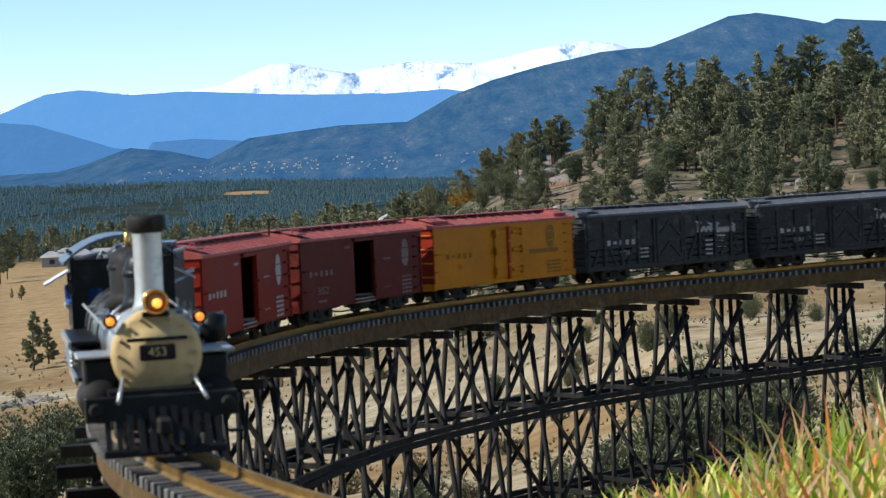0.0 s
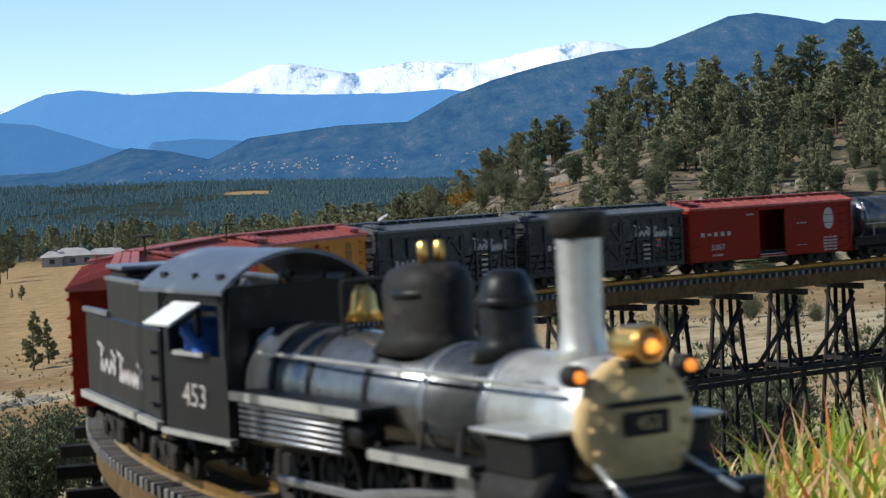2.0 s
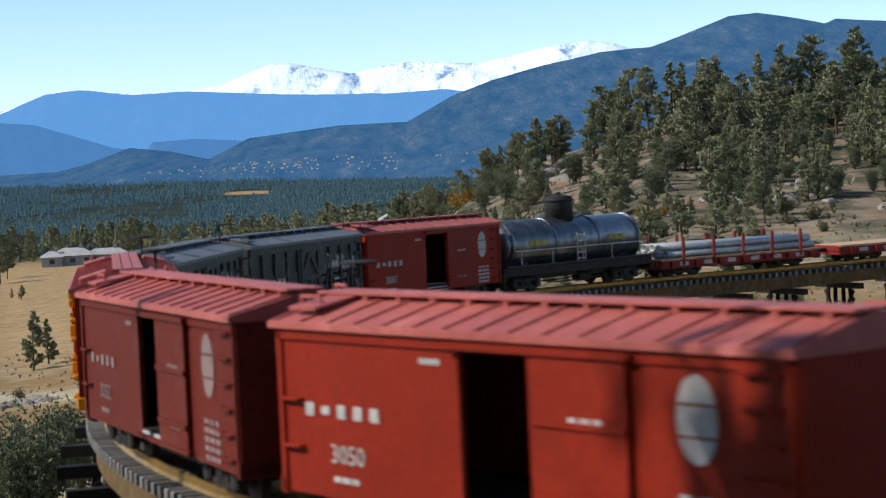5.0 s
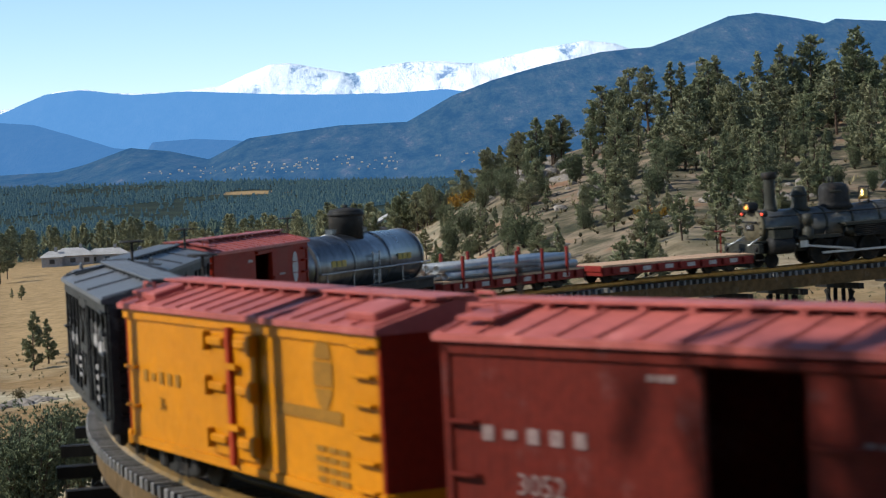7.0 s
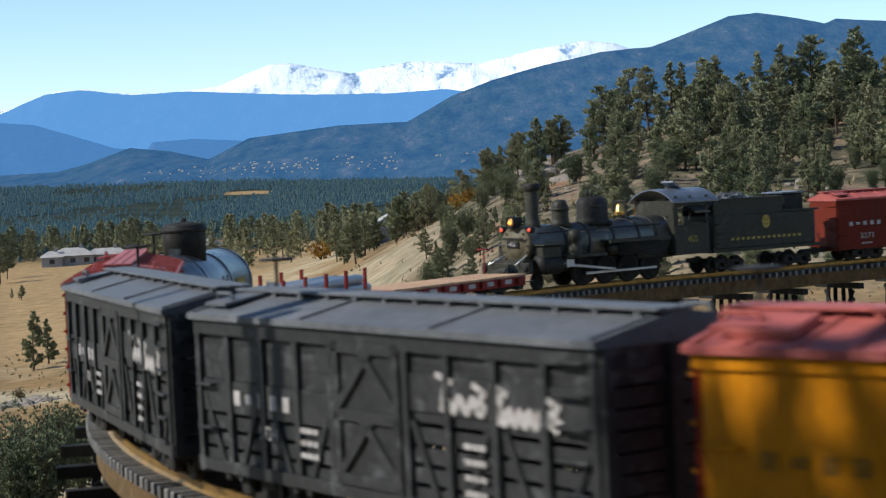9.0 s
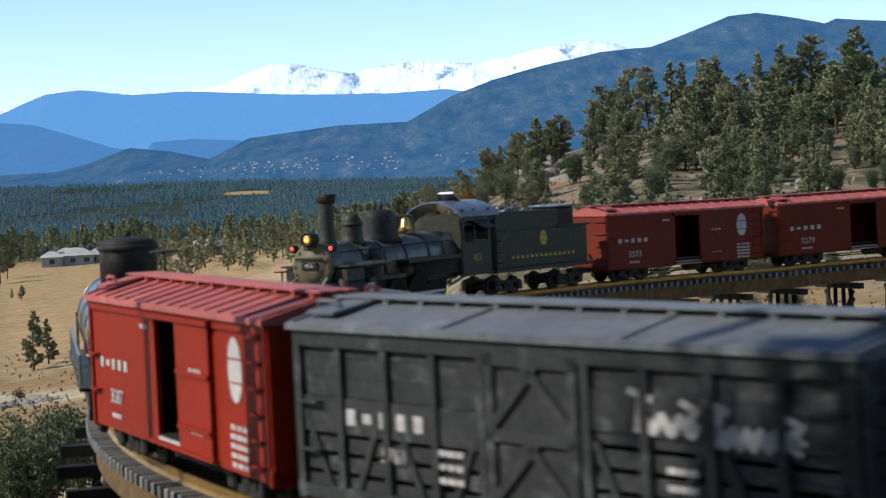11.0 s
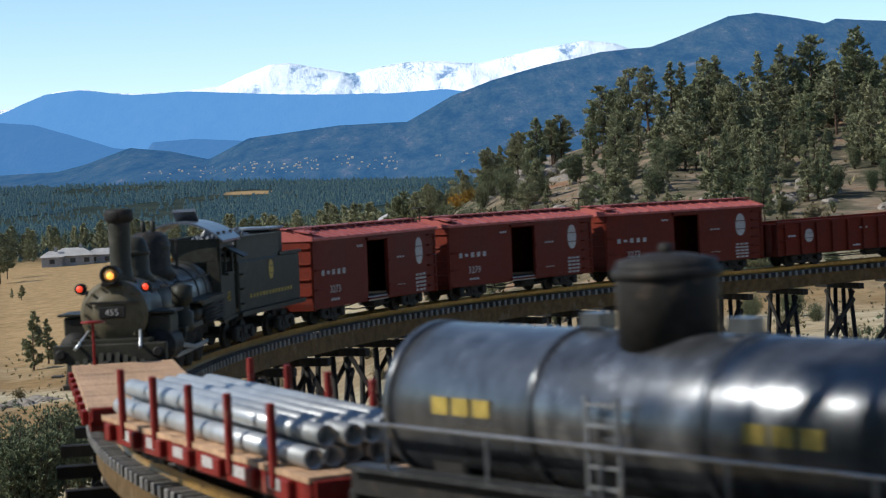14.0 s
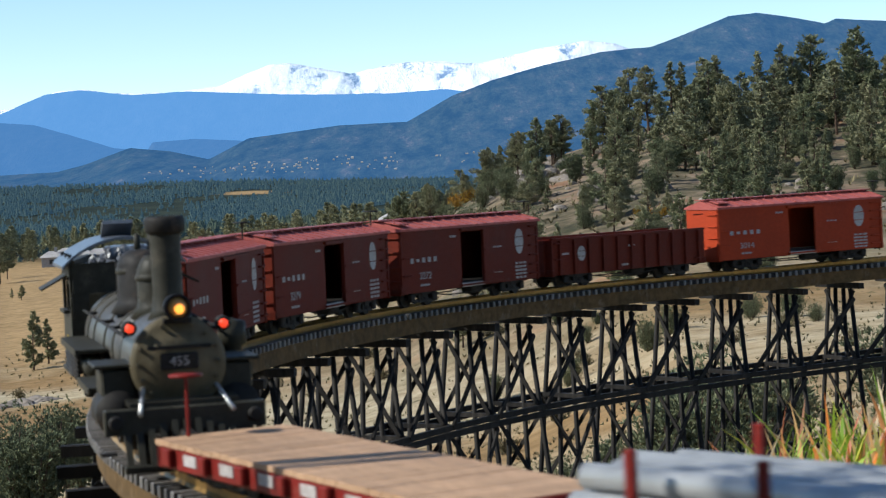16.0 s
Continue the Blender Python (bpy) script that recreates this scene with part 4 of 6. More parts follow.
def tank_car(label):
    car = tagged(new("tank_car"), label, "tank car", "freight cars")
    L, r, zc = 0.45, 0.047, 0.087
    prof = [(0.0, -0.205), (r * 0.5, -0.203), (r * 0.85, -0.197), (r, -0.186), (r, 0.186), (r * 0.85, 0.197), (r * 0.5, 0.203), (0.0, 0.205)]
    part("tank", lathe(prof, "X", 48, (0, 0, zc)), TANK_PAINT, car, "weathered grey metal tank")
    for x in (-0.19, -0.065, 0.065, 0.19):
        part("band", lathe([(r, x - 0.003), (r + 0.0012, x - 0.003), (r + 0.0012, x + 0.003), (r, x + 0.003)], "X", 48, (0, 0, zc)), TANK_PAINT, car)
    part("dome", lathe([(0.028, zc + 0.038), (0.028, zc + 0.083), (0.0265, zc + 0.086), (0.012, zc + 0.089), (0.0, zc + 0.09)], seg=28), GRIME, car, "black riveted dome")
    part("dome_rim", lathe([(0.028, zc + 0.076), (0.030, zc + 0.077), (0.030, zc + 0.081), (0.028, zc + 0.082)], seg=28), GRIME, car)
    part("dome_valve", lathe([(0.004, zc + 0.088), (0.004, zc + 0.094), (0.0, zc + 0.095)], seg=10), GRIME, car)
    for x in (-0.055, 0.055):
        part("vent", boxed((0.016, 0.012, 0.008), (x, 0, zc + 0.052)), TANK_PAINT, car)
    for side in (-1, 1):
        part("side_sill", boxed((L, 0.010, 0.016), (0, side * 0.046, 0.040), bevel=0.001), GRIME, car)
        part("walkway", boxed((L - 0.01, 0.016, 0.003), (0, side * 0.050, 0.050)), BLACK_CAR, car)
        bm = tube(bmesh.new(), (-0.20, side * 0.056, 0.078), (0.20, side * 0.056, 0.078), 0.0014, seg=6)
        for i in range(5):
            tube(bm, (-0.18 + i * 0.09, side * 0.056, 0.051), (-0.18 + i * 0.09, side * 0.056, 0.078), 0.0012, seg=6)
        part("handrail", bm, BARE_METAL, car)
        for u, n in ((-0.14, 3), (0.10, 3)):
            for i in range(n):
                part("lettering_bar", boxed((0.014, 0.0012, 0.010), (-side * (u + i * 0.018), side * (r + 0.0001), zc + 0.004)), GOLD_INK, car)
        lad = bmesh.new()
        for x in (-0.012, 0.012):
            box(lad, (0.002, 0.002, 0.055), (x, side * 0.0525, 0.077))
        for i in range(5):
            box(lad, (0.024, 0.002, 0.002), (0, side * 0.0525, 0.056 + i * 0.011))
        part("ladder", lad, BARE_METAL, car)
    for x in (-0.15, 0.15):
        part("saddle", boxed((0.030, 0.070, 0.020), (x, 0, 0.050), bevel=0.002), GRIME, car)
    part("frame", boxed((L, 0.094, 0.010), (0, 0, 0.038)), GRIME, car)
    add_underframe(car, L, GRIME)
    add_trucks(car, 0.150)
    return car


def gondola(label):
    car = tagged(new("gondola_car"), label, "gondola", "freight cars")
    L, W, h = 0.45, CAR_W, 0.066
    part("floor", boxed((L - 0.004, W - 0.004, 0.005), (0, 0, SILL + 0.008)), DECK_WOOD, car)
    for e in (-1, 1):
        part("end_wall", boxed((0.004, W, h), (e * (L / 2 - 0.002), 0, SILL + h / 2)), BOX_BROWN, car)
        for y in (-0.03, 0, 0.03):
            part("end_rib", boxed((0.005, 0.006, h), (e * (L / 2 + 0.002), y, SILL + h / 2)), BOX_BROWN, car)
    for side in (-1, 1):
        part("side_wall", boxed((L - 0.008, 0.004, h), (0, side * (W / 2 - 0.002), SILL + h / 2)), BOX_BROWN, car)
        part("inner_lining", boxed((L - 0.01, 0.001, h - 0.012), (0, side * (W / 2 - 0.0052), SILL + h / 2 + 0.005)), BOX_ORANGE, car, "orange-brown inner lining")
        part("top_rail", boxed((L, 0.008, 0.004), (0, side * (W / 2 - 0.002), SILL + h + 0.002)), BOX_BROWN, car)
        for i in range(11):
            u = -L / 2 + 0.02 + i * (L - 0.04) / 10
            panel("side_rib", (0.006, h - 0.002), side, u, SILL + h / 2, BOX_BROWN, car, thick=0.005, proud=0.002)
        emblem(car, side, -L * 0.32, SILL + h * 0.58, WHITE_INK, 0.011, 0.014)
        small_text(car, side, -L * 0.42, SILL + h * 0.6, 0.02, 1, WHITE_INK)
        small_text(car, side, 0.0, SILL + h * 0.7, 0.02, 1, WHITE_INK)
        small_text(car, side, -0.02, SILL + h * 0.15, 0.02, 1, WHITE_INK)
    add_ladders(car, L, W, BOX_BROWN, ends=False, n=2)
    add_underframe(car, L, BOX_BROWN)
    add_trucks(car, 0.145)
    return car


# ---- engines ----
def spoked_wheel(name, r, width, spokes, parent, label=""):
    """A tyre that carries its hub, counterweight and spokes."""
    up = Matrix.Rotation(math.pi / 2, 4, "X")
    bm = lathe([(r * 0.84, -width / 2), (r, -width / 2), (r + 0.0015, width * 0.3), (r + 0.0015, width / 2), (r * 0.84, width / 2), (r * 0.84, -width / 2)], "Z", 28)
    bm.transform(up)
    wheel = part(name, bm, GRIME, parent, label)
    bm = tube(bmesh.new(), (0, 0, -width / 2), (0, 0, width / 2), r * 0.22, seg=14)
    bm.transform(up)
    part("hub", bm, GRIME, wheel)
    for i in range(spokes):
        a = 2 * math.pi * i / spokes
        bm = boxed((r * 0.7, 0.003, width * 0.5), (math.cos(a) * r * 0.52, math.sin(a) * r * 0.52, 0), Matrix.Rotation(a, 3, "Z"))
        bm.transform(up)
        part("spoke", bm, GRIME, wheel)
    bm = boxed((r * 0.5, r * 0.9, width * 0.7), (-r * 0.55, 0, 0), bevel=0.002)
    bm.transform(up)
    part("counterweight", bm, GRIME, wheel)
    return wheel


def engine(number, dress):
    """A small 2-8-0 with a wagon-top boiler. dress: 'bright' has a silver smokebox and cream front, 'dark' is all weathered."""
    bright = dress == "bright"
    loco = tagged(new("steam_locomotive"), "black model steam locomotive with a silver smokebox and cream front" if bright else "weathered dark model steam locomotive with a dull bronze front", "locomotive", "locomotives")
    paint = BLACK if bright else OLIVE_BLACK
    box_paint = SILVER if bright else WORN_BOILER
    front_paint = CREAM if bright else DULL_BRONZE
    zb, rb = 0.085, 0.0368
    # boiler along x: cab at the rear
    prof = [(rb + 0.004, -0.135), (rb + 0.004, -0.07), (rb, -0.03), (rb - 0.002, 0.10)]
    part("boiler", lathe(prof, "X", 40, (0, 0, zb)), BOILER_PAINT if bright else WORN_BOILER, loco, "black boiler with rivet bands")
    part("smokebox", lathe([(rb - 0.001, 0.10), (rb - 0.001, 0.205), (rb - 0.004, 0.209)], "X", 40, (0, 0, zb)), box_paint, loco, "silver smokebox" if bright else "dark smokebox")
    sf = part("smokebox_front", lathe([(rb + 0.001, 0.203), (rb + 0.001, 0.209), (rb - 0.004, 0.2115), (rb * 0.66, 0.2125), (rb * 0.62, 0.2145), (rb * 0.3, 0.2165), (0, 0.217)], "X", 40, (0, 0, zb)), front_paint, loco, "cream round front plate" if bright else "dull bronze round front plate")
    bm = bmesh.new()
    for i in range(16):
        a = 2 * math.pi * i / 16
        tube(bm, (0.209, math.cos(a) * rb * 0.86, zb + math.sin(a) * rb * 0.86), (0.2145, math.cos(a) * rb * 0.86, zb + math.sin(a) * rb * 0.86), 0.0017, seg=6)
    part("bolt_ring", bm, front_paint, sf)
    part("number_plate", boxed((0.003, 0.030, 0.013), (0.218, 0, zb + 0.002), bevel=0.001), GRIME, sf, "dark front number plate")
    nb = lettered(number, 0.0105, front_paint if bright else WHITE_INK, sf, pose(0.2200, 0, zb + 0.002, 90, 0, 90))
    part("hand_bar", boxed((0.003, 0.050, 0.003), (0.2175, 0, zb + 0.013)), GRIME, sf)
    for x in (-0.10, -0.06, -0.02, 0.03, 0.095):
        rr = np.interp(x, [-0.07, -0.03, 0.10], [rb + 0.004, rb, rb - 0.002]) + 0.0012
        part("boiler_band", lathe([(rr - 0.002, x - 0.003), (rr, x - 0.003), (rr, x + 0.003), (rr - 0.002, x + 0.003)], "X", 40, (0, 0, zb)), BARE_METAL if bright and x > 0 else paint, loco)
    # stack, domes, bell, headlamp
    st = part("smokestack", lathe([(0.018, zb + 0.030), (0.0135, zb + 0.040), (0.0120, zb + 0.052), (0.0125, zb + 0.102), (0.0125, zb + 0.104)], seg=26, at=(0.158, 0, 0)), SILVER if bright else paint, loco, "straight smokestack")
    part("stack_cap", lathe([(0.0125, zb + 0.100), (0.0162, zb + 0.103), (0.0166, zb + 0.112), (0.0150, zb + 0.115), (0.010, zb + 0.115), (0.010, zb + 0.108)], seg=26, at=(0.158, 0, 0)), GRIME, st, "black stack cap")
    for x, r, h in ((0.068, 0.0165, 0.082), (-0.005, 0.0245, 0.085)):
        d = part("dome", lathe([(r + 0.007, zb + 0.029), (r + 0.001, zb + 0.039), (r, zb + 0.045), (r, zb + h - 0.014), (r - 0.003, zb + h - 0.006), (r * 0.6, zb + h - 0.001), (0.0, zb + h)], seg=28, at=(x, 0, 0)), GRIME if x < 0 else paint, loco, "tall rounded dome")
        part("dome_ring", lathe([(r, zb + h - 0.022), (r + 0.0015, zb + h - 0.021), (r + 0.0015, zb + h - 0.017), (r, zb + h - 0.016)], seg=28, at=(x, 0, 0)), paint, d)
        if x < 0.0:
            for yy in (-0.006, 0.006):
                part("whistle", lathe([(0.003, zb + h - 0.004), (0.003, zb + h + 0.012), (0.0, zb + h + 0.014)], seg=10, at=(x, yy, 0)), BRASS if bright else paint, d, "safety valve")
    bell = part("bell", lathe([(0.013, zb + 0.045), (0.009, zb + 0.053), (0.0075, zb + 0.063), (0.004, zb + 0.068), (0, zb + 0.069)], seg=18, at=(-0.052, 0, 0)), BRASS, loco, "brass bell")
    bm = bmesh.new()
    for sy in (-1, 1):
        tube(bm, (-0.052, sy * 0.016, zb + 0.032), (-0.052, sy * 0.016, zb + 0.071), 0.0018, seg=6)
    tube(bm, (-0.052, -0.016, zb + 0.071), (-0.052, 0.016, zb + 0.071), 0.0022, seg=6)
    part("bell_yoke", bm, GRIME, bell)
    hx, hz = 0.213, zb + 0.044
    hl = part("headlamp", lathe([(0.0, -0.014), (0.009, -0.013), (0.0100, -0.006), (0.0108, 0.010), (0.0108, 0.0125), (0.0088, 0.0125), (0.0088, 0.010), (0.0, 0.009)], "X", 24, (hx, 0, hz)), BRASS if bright else GRIME, loco, "round headlamp casing")
    part("lens", lathe([(0.0085, 0.0095), (0.006, 0.0115), (0.0, 0.0125)], "X", 18, (hx, 0, hz)), glass_lamp(), hl, "dim amber lens")
    part("bulb", lathe([(0.004, 0.012), (0.003, 0.0145), (0, 0.0152)], "X", 12, (hx, 0.001, hz - 0.001)), LAMP_GLOW, hl, "glowing orange bulb")
    part("lamp_bracket", boxed((0.022, 0.022, 0.004), (0.208, 0, zb + 0.0335)), GRIME, hl)
    for sy in (-1, 1):
        mk = part("marker_lamp", lathe([(0.0, -0.006), (0.006, -0.006), (0.006, 0.004), (0.004, 0.005)], "X", 14, (0.205, sy * 0.037, zb + 0.029)), GRIME, loco, "small marker lamp")
        part("lens", lathe([(0.0042, 0.0045), (0.0025, 0.006), (0.0, 0.0065)], "X", 12, (0.205, sy * 0.037, zb + 0.029)), MARKER_GLOW if bright else MARKER_RED, mk, "glowing marker lens")
        # running boards, pumps, tanks, cylinders, rods
        edge = SILVER if bright else paint
        rbd = part("running_board", boxed((0.118, 0.026, 0.004), (-0.052, sy * 0.051, zb - 0.002), bevel=0.001), paint, loco, "raised rear running board")
        part("board_edge", boxed((0.118, 0.003, 0.006), (-0.052, sy * 0.0645, zb - 0.003)), edge, rbd)
        for k in range(6):
            part("cooling_coil", smooth(tube(bmesh.new(), (-0.105, sy * 0.0615, zb - 0.009 - k * 0.0040), (-0.012, sy * 0.0615, zb - 0.009 - k * 0.0040), 0.0016, seg=6)), BARE_METAL if bright else GRIME, loco, "stacked cooling pipe")
        part("air_tank", lathe([(0.0, -0.052), (0.008, -0.050), (0.0100, -0.046), (0.0100, 0.046), (0.008, 0.050), (0.0, 0.052)], "X", 20, (-0.052, sy * 0.048, zb - 0.017)), paint, loco, "black air reservoir")
        rb2 = part("running_board", boxed((0.115, 0.026, 0.004), (0.075, sy * 0.051, zb - 0.024), bevel=0.001), paint, loco, "lower front running board")
        part("board_edge", boxed((0.115, 0.003, 0.006), (0.075, sy * 0.0645, zb - 0.025)), edge, rb2)
        part("chest_cover", boxed((0.058, 0.036, 0.003), (0.170, sy * 0.048, 0.0845), bevel=0.001), edge, loco, "pale steam chest cover")
        cyl = part("cylinder", lathe([(0.0, -0.030), (0.018, -0.030), (0.0185, -0.026), (0.0185, 0.026), (0.018, 0.030), (0.0, 0.031)], "X", 26, (0.170, sy * 0.047, 0.047)), GRIME, loco, "black steam cylinder")
        part("steam_chest", boxed((0.050, 0.028, 0.022), (0.170, sy * 0.046, 0.071), bevel=0.002), paint, cyl)
        part("cross_head", boxed((0.022, 0.008, 0.016), (0.105, sy * 0.050, 0.047), bevel=0.001), BARE_METAL, cyl)
        part("piston_rod", smooth(tube(bmesh.new(), (0.14, sy * 0.050, 0.047), (0.105, sy * 0.050, 0.047), 0.0022, seg=8)), BARE_METAL, cyl)
        bm = tube(bmesh.new(), (-0.11, sy * 0.0425, zb + 0.024), (0.19, sy * 0.0395, zb + 0.022), 0.0014, seg=6)
        for x in (-0.08, 0.0, 0.08, 0.16):
            tube(bm, (x, sy * 0.030, zb + 0.023), (x, sy * 0.0413, zb + 0.023), 0.0016, seg=6)
        part("handrail", bm, SILVER if bright else GRIME, loco, "boiler handrail")
        part("steam_pipe", smooth(tube(bmesh.new(), (0.165, sy * 0.028, zb - 0.016), (0.170, sy * 0.044, 0.072), 0.009, seg=12)), paint, loco)
        part("brace_rod", smooth(tube(bmesh.new(), (0.208, sy * 0.026, zb - 0.012), (0.262, sy * 0.036, 0.050), 0.0018, seg=8)), SILVER, loco, "bright diagonal brace rod")
        for i in range(5):
            x = -0.055 + i * 0.042
            part("boiler_pipe", smooth(tube(bmesh.new(), (x, sy * (rb - 0.002), zb - 0.008), (x + 0.02, sy * 0.052, zb - 0.03), 0.0022, seg=6)), GRIME, loco)
        part("side_rod", boxed((0.205, 0.004, 0.006), (0.0475, sy * 0.0385, 0.024), bevel=0.001), BARE_METAL, loco)
        part("main_rod", boxed((0.14, 0.004, 0.006), (0.140, sy * 0.044, 0.036), Matrix.Rotation(-0.12, 3, "Y"), bevel=0.001), BARE_METAL, loco)
    pump = part("air_pump", lathe([(0.011, 0.056), (0.012, 0.060), (0.012, 0.078), (0.008, 0.080), (0.008, 0.087), (0.012, 0.089), (0.012, 0.108), (0.0, 0.111)], seg=18, at=(0.095, 0.058, 0)), paint, loco, "upright air pump")
    wr = 0.0275
    for x in (-0.05, 0.015, 0.08, 0.145):
        for sy in (-1, 1):
            w = spoked_wheel("driving_wheel", wr, 0.008, 10, loco, "spoked driving wheel")
            w.matrix_basis = pose(x, sy * 0.0255, wr)
    for sy in (-1, 1):
        w = spoked_wheel("pilot_wheel", 0.0155, 0.006, 8, loco)
        w.matrix_basis = pose(0.27, sy * 0.0255, 0.0155)
    part("frame", boxed((0.40, 0.036, 0.020), (0.065, 0, 0.040)), GRIME, loco, "black engine frame")
    part("firebox", boxed((0.09, 0.064, 0.050), (-0.105, 0, 0.066), bevel=0.003), GRIME, loco)
    # pilot
    part("pilot_beam", boxed((0.012, 0.125, 0.020), (0.262, 0, 0.044), bevel=0.001), paint, loco, "front buffer beam")
    part("pilot_deck", boxed((0.060, 0.085, 0.004), (0.232, 0, 0.056)), paint, loco)
    for i in range(11):
        y = -0.05 + i * 0.01
        b = part("pilot_slat", boxed((0.004, 0.005, 0.040)), paint, loco)
        b.matrix_basis = pose(0.275 + 0.012 * (1 - abs(y) / 0.05), y * 0.9, 0.026, 0, -28, 0)
    part("pilot_foot", boxed((0.012, 0.10, 0.006), (0.288, 0, 0.009), bevel=0.001), paint, loco)
    part("front_coupler", boxed((0.034, 0.012, 0.013), (0.284, 0, 0.030), bevel=0.002), GRIME, loco, "front coupler")
    for sy in (-1, 1):
        part("push_pole_pocket", lathe([(0.006, 0.0), (0.006, 0.008), (0.004, 0.009)], "X", 12, (0.266, sy * 0.054, 0.044)), GRIME, loco)
        part("step", boxed((0.014, 0.012, 0.002), (0.262, sy * 0.060, 0.020)), GRIME, loco)
    # cab with open windows
    x0, x1, W = -0.215, -0.135, 0.105
    z0, z1 = 0.046, 0.152
    for sy in (-1, 1):
        y = sy * (W / 2 - 0.0015)
        part("cab_side", boxed((x1 - x0, 0.003, 0.058), ((x0 + x1) / 2, y, z0 + 0.029)), paint, loco, "lower cab side")
        for xx, ww in ((x0 + 0.004, 0.008), ((x0 + x1) / 2 + 0.004, 0.005), (x1 - 0.004, 0.008)):
            part("cab_post", boxed((ww, 0.003, 0.058), (xx, y, z0 + 0.087)), paint, loco)
        part("cab_header", boxed((x1 - x0, 0.003, 0.012), ((x0 + x1) / 2, y, z1 - 0.006)), paint, loco)
        part("window_sash", boxed((0.028, 0.002, 0.003), ((x0 + x1) / 2 + 0.020, y, z0 + 0.088)), paint, loco)
        part("arm_rest", boxed((0.05, 0.007, 0.003), ((x0 + x1) / 2, sy * (W / 2 + 0.002), z0 + 0.059)), SILVER if bright else paint, loco)
        part("cab_step_board", boxed((x1 - x0 + 0.01, 0.006, 0.004), ((x0 + x1) / 2, sy * W / 2, z0)), SILVER if bright else paint, loco)
        if bright:
            lettered(number, 0.024, WHITE_INK, loco, pose((x0 + x1) / 2, sy * (W / 2 + 0.0006), z0 + 0.028, 90, 0, 0 if sy < 0 else 180), 1.15)
        else:
            lettered(number, 0.018, GOLD_INK, loco, pose((x0 + x1) / 2, sy * (W / 2 + 0.0006), z0 + 0.028, 90, 0, 0 if sy < 0 else 180), 1.15)
        aw = part("awning", boxed((0.045, 0.030, 0.0018)), AWNING if bright else paint, loco, "pale window awning")
        aw.matrix_basis = pose((x0 + x1) / 2 - 0.005, sy * (W / 2 + 0.012), z1 - 0.018, -sy * 28, 0, 0)
    part("cab_front", boxed((0.003, W - 0.006, 0.040), (x1, 0, z0 + 0.020)), paint, loco, "lower cab front")
    for sy in (-1, 1):
        part("cab_front_post", boxed((0.003, 0.016, z1 - z0 - 0.068), (x1, sy * 0.043, (z0 + z1) / 2 + 0.006)), paint, loco)
    part("cab_front_header", boxed((0.003, W - 0.006, 0.030), (x1, 0, z1 - 0.014)), paint, loco)
    n = 14
    outer, inner = [], []
    for i in range(n + 1):
        a = -1 + 2 * i / n
        y = a * (W / 2 + 0.007)
        z = z1 - 0.004 + 0.026 * (1 - a * a) ** 0.9
        outer.append((y, z + 0.003)), inner.append((y, z))
    part("cab_roof", extrude_profile(outer + inner[::-1], x0 - 0.028, x1 + 0.010), BLUE_ROOF, loco, "arched blue-grey cab roof")
    if not bright:
        part("roof_vent", boxed((0.028, 0.030, 0.004), (-0.175, 0, z1 + 0.032), Matrix.Rotation(-0.5, 3, "Y")), BLUE_ROOF, loco, "propped roof vent flap")
    part("cab_floor", boxed((0.09, W - 0.01, 0.004), (-0.178, 0, z0 + 0.002)), GRIME, loco)
    # true proportions along the engine: long parts stretch, compact ones move with them
    old = (-0.26, -0.215, -0.135, -0.052, -0.005, 0.068, 0.158, 0.209, 0.262, 0.30)
    true = (-0.243, -0.205, -0.100, 0.004, 0.092, 0.175, 0.250, 0.297, 0.322, 0.345)
    shift = {}
    for o in loco.children_recursive:
        if o.name.split(".")[0] in ("driving_wheel", "pilot_wheel", "side_rod", "main_rod", "hub", "spoke", "counterweight"):
            continue
        at = o.matrix_basis.translation.x
        xs = [v.co.x + at for v in o.data.vertices]
        if max(xs) - min(xs) > 0.058 and abs(at) < 1e-6:
            for v in o.data.vertices:
                v.co.x = float(np.interp(v.co.x, old, true))
        else:
            c = (max(xs) + min(xs)) / 2
            d = shift.get(o.parent, float(np.interp(c, old, true)) - c)
            shift[o] = d
            if abs(at) > 1e-6:
                o.matrix_basis.translation.x += d
            else:
                o.data.transform(Matrix.Translation((d, 0, 0)))
    return loco


_lens = []


def glass_lamp():
    if not _lens:
        _lens.append(surface("amber_lens", (0.5, 0.27, 0.08), 0.15, grain=40, vary=0.2, bump=0.0, spec=0.5))
    return _lens[0]


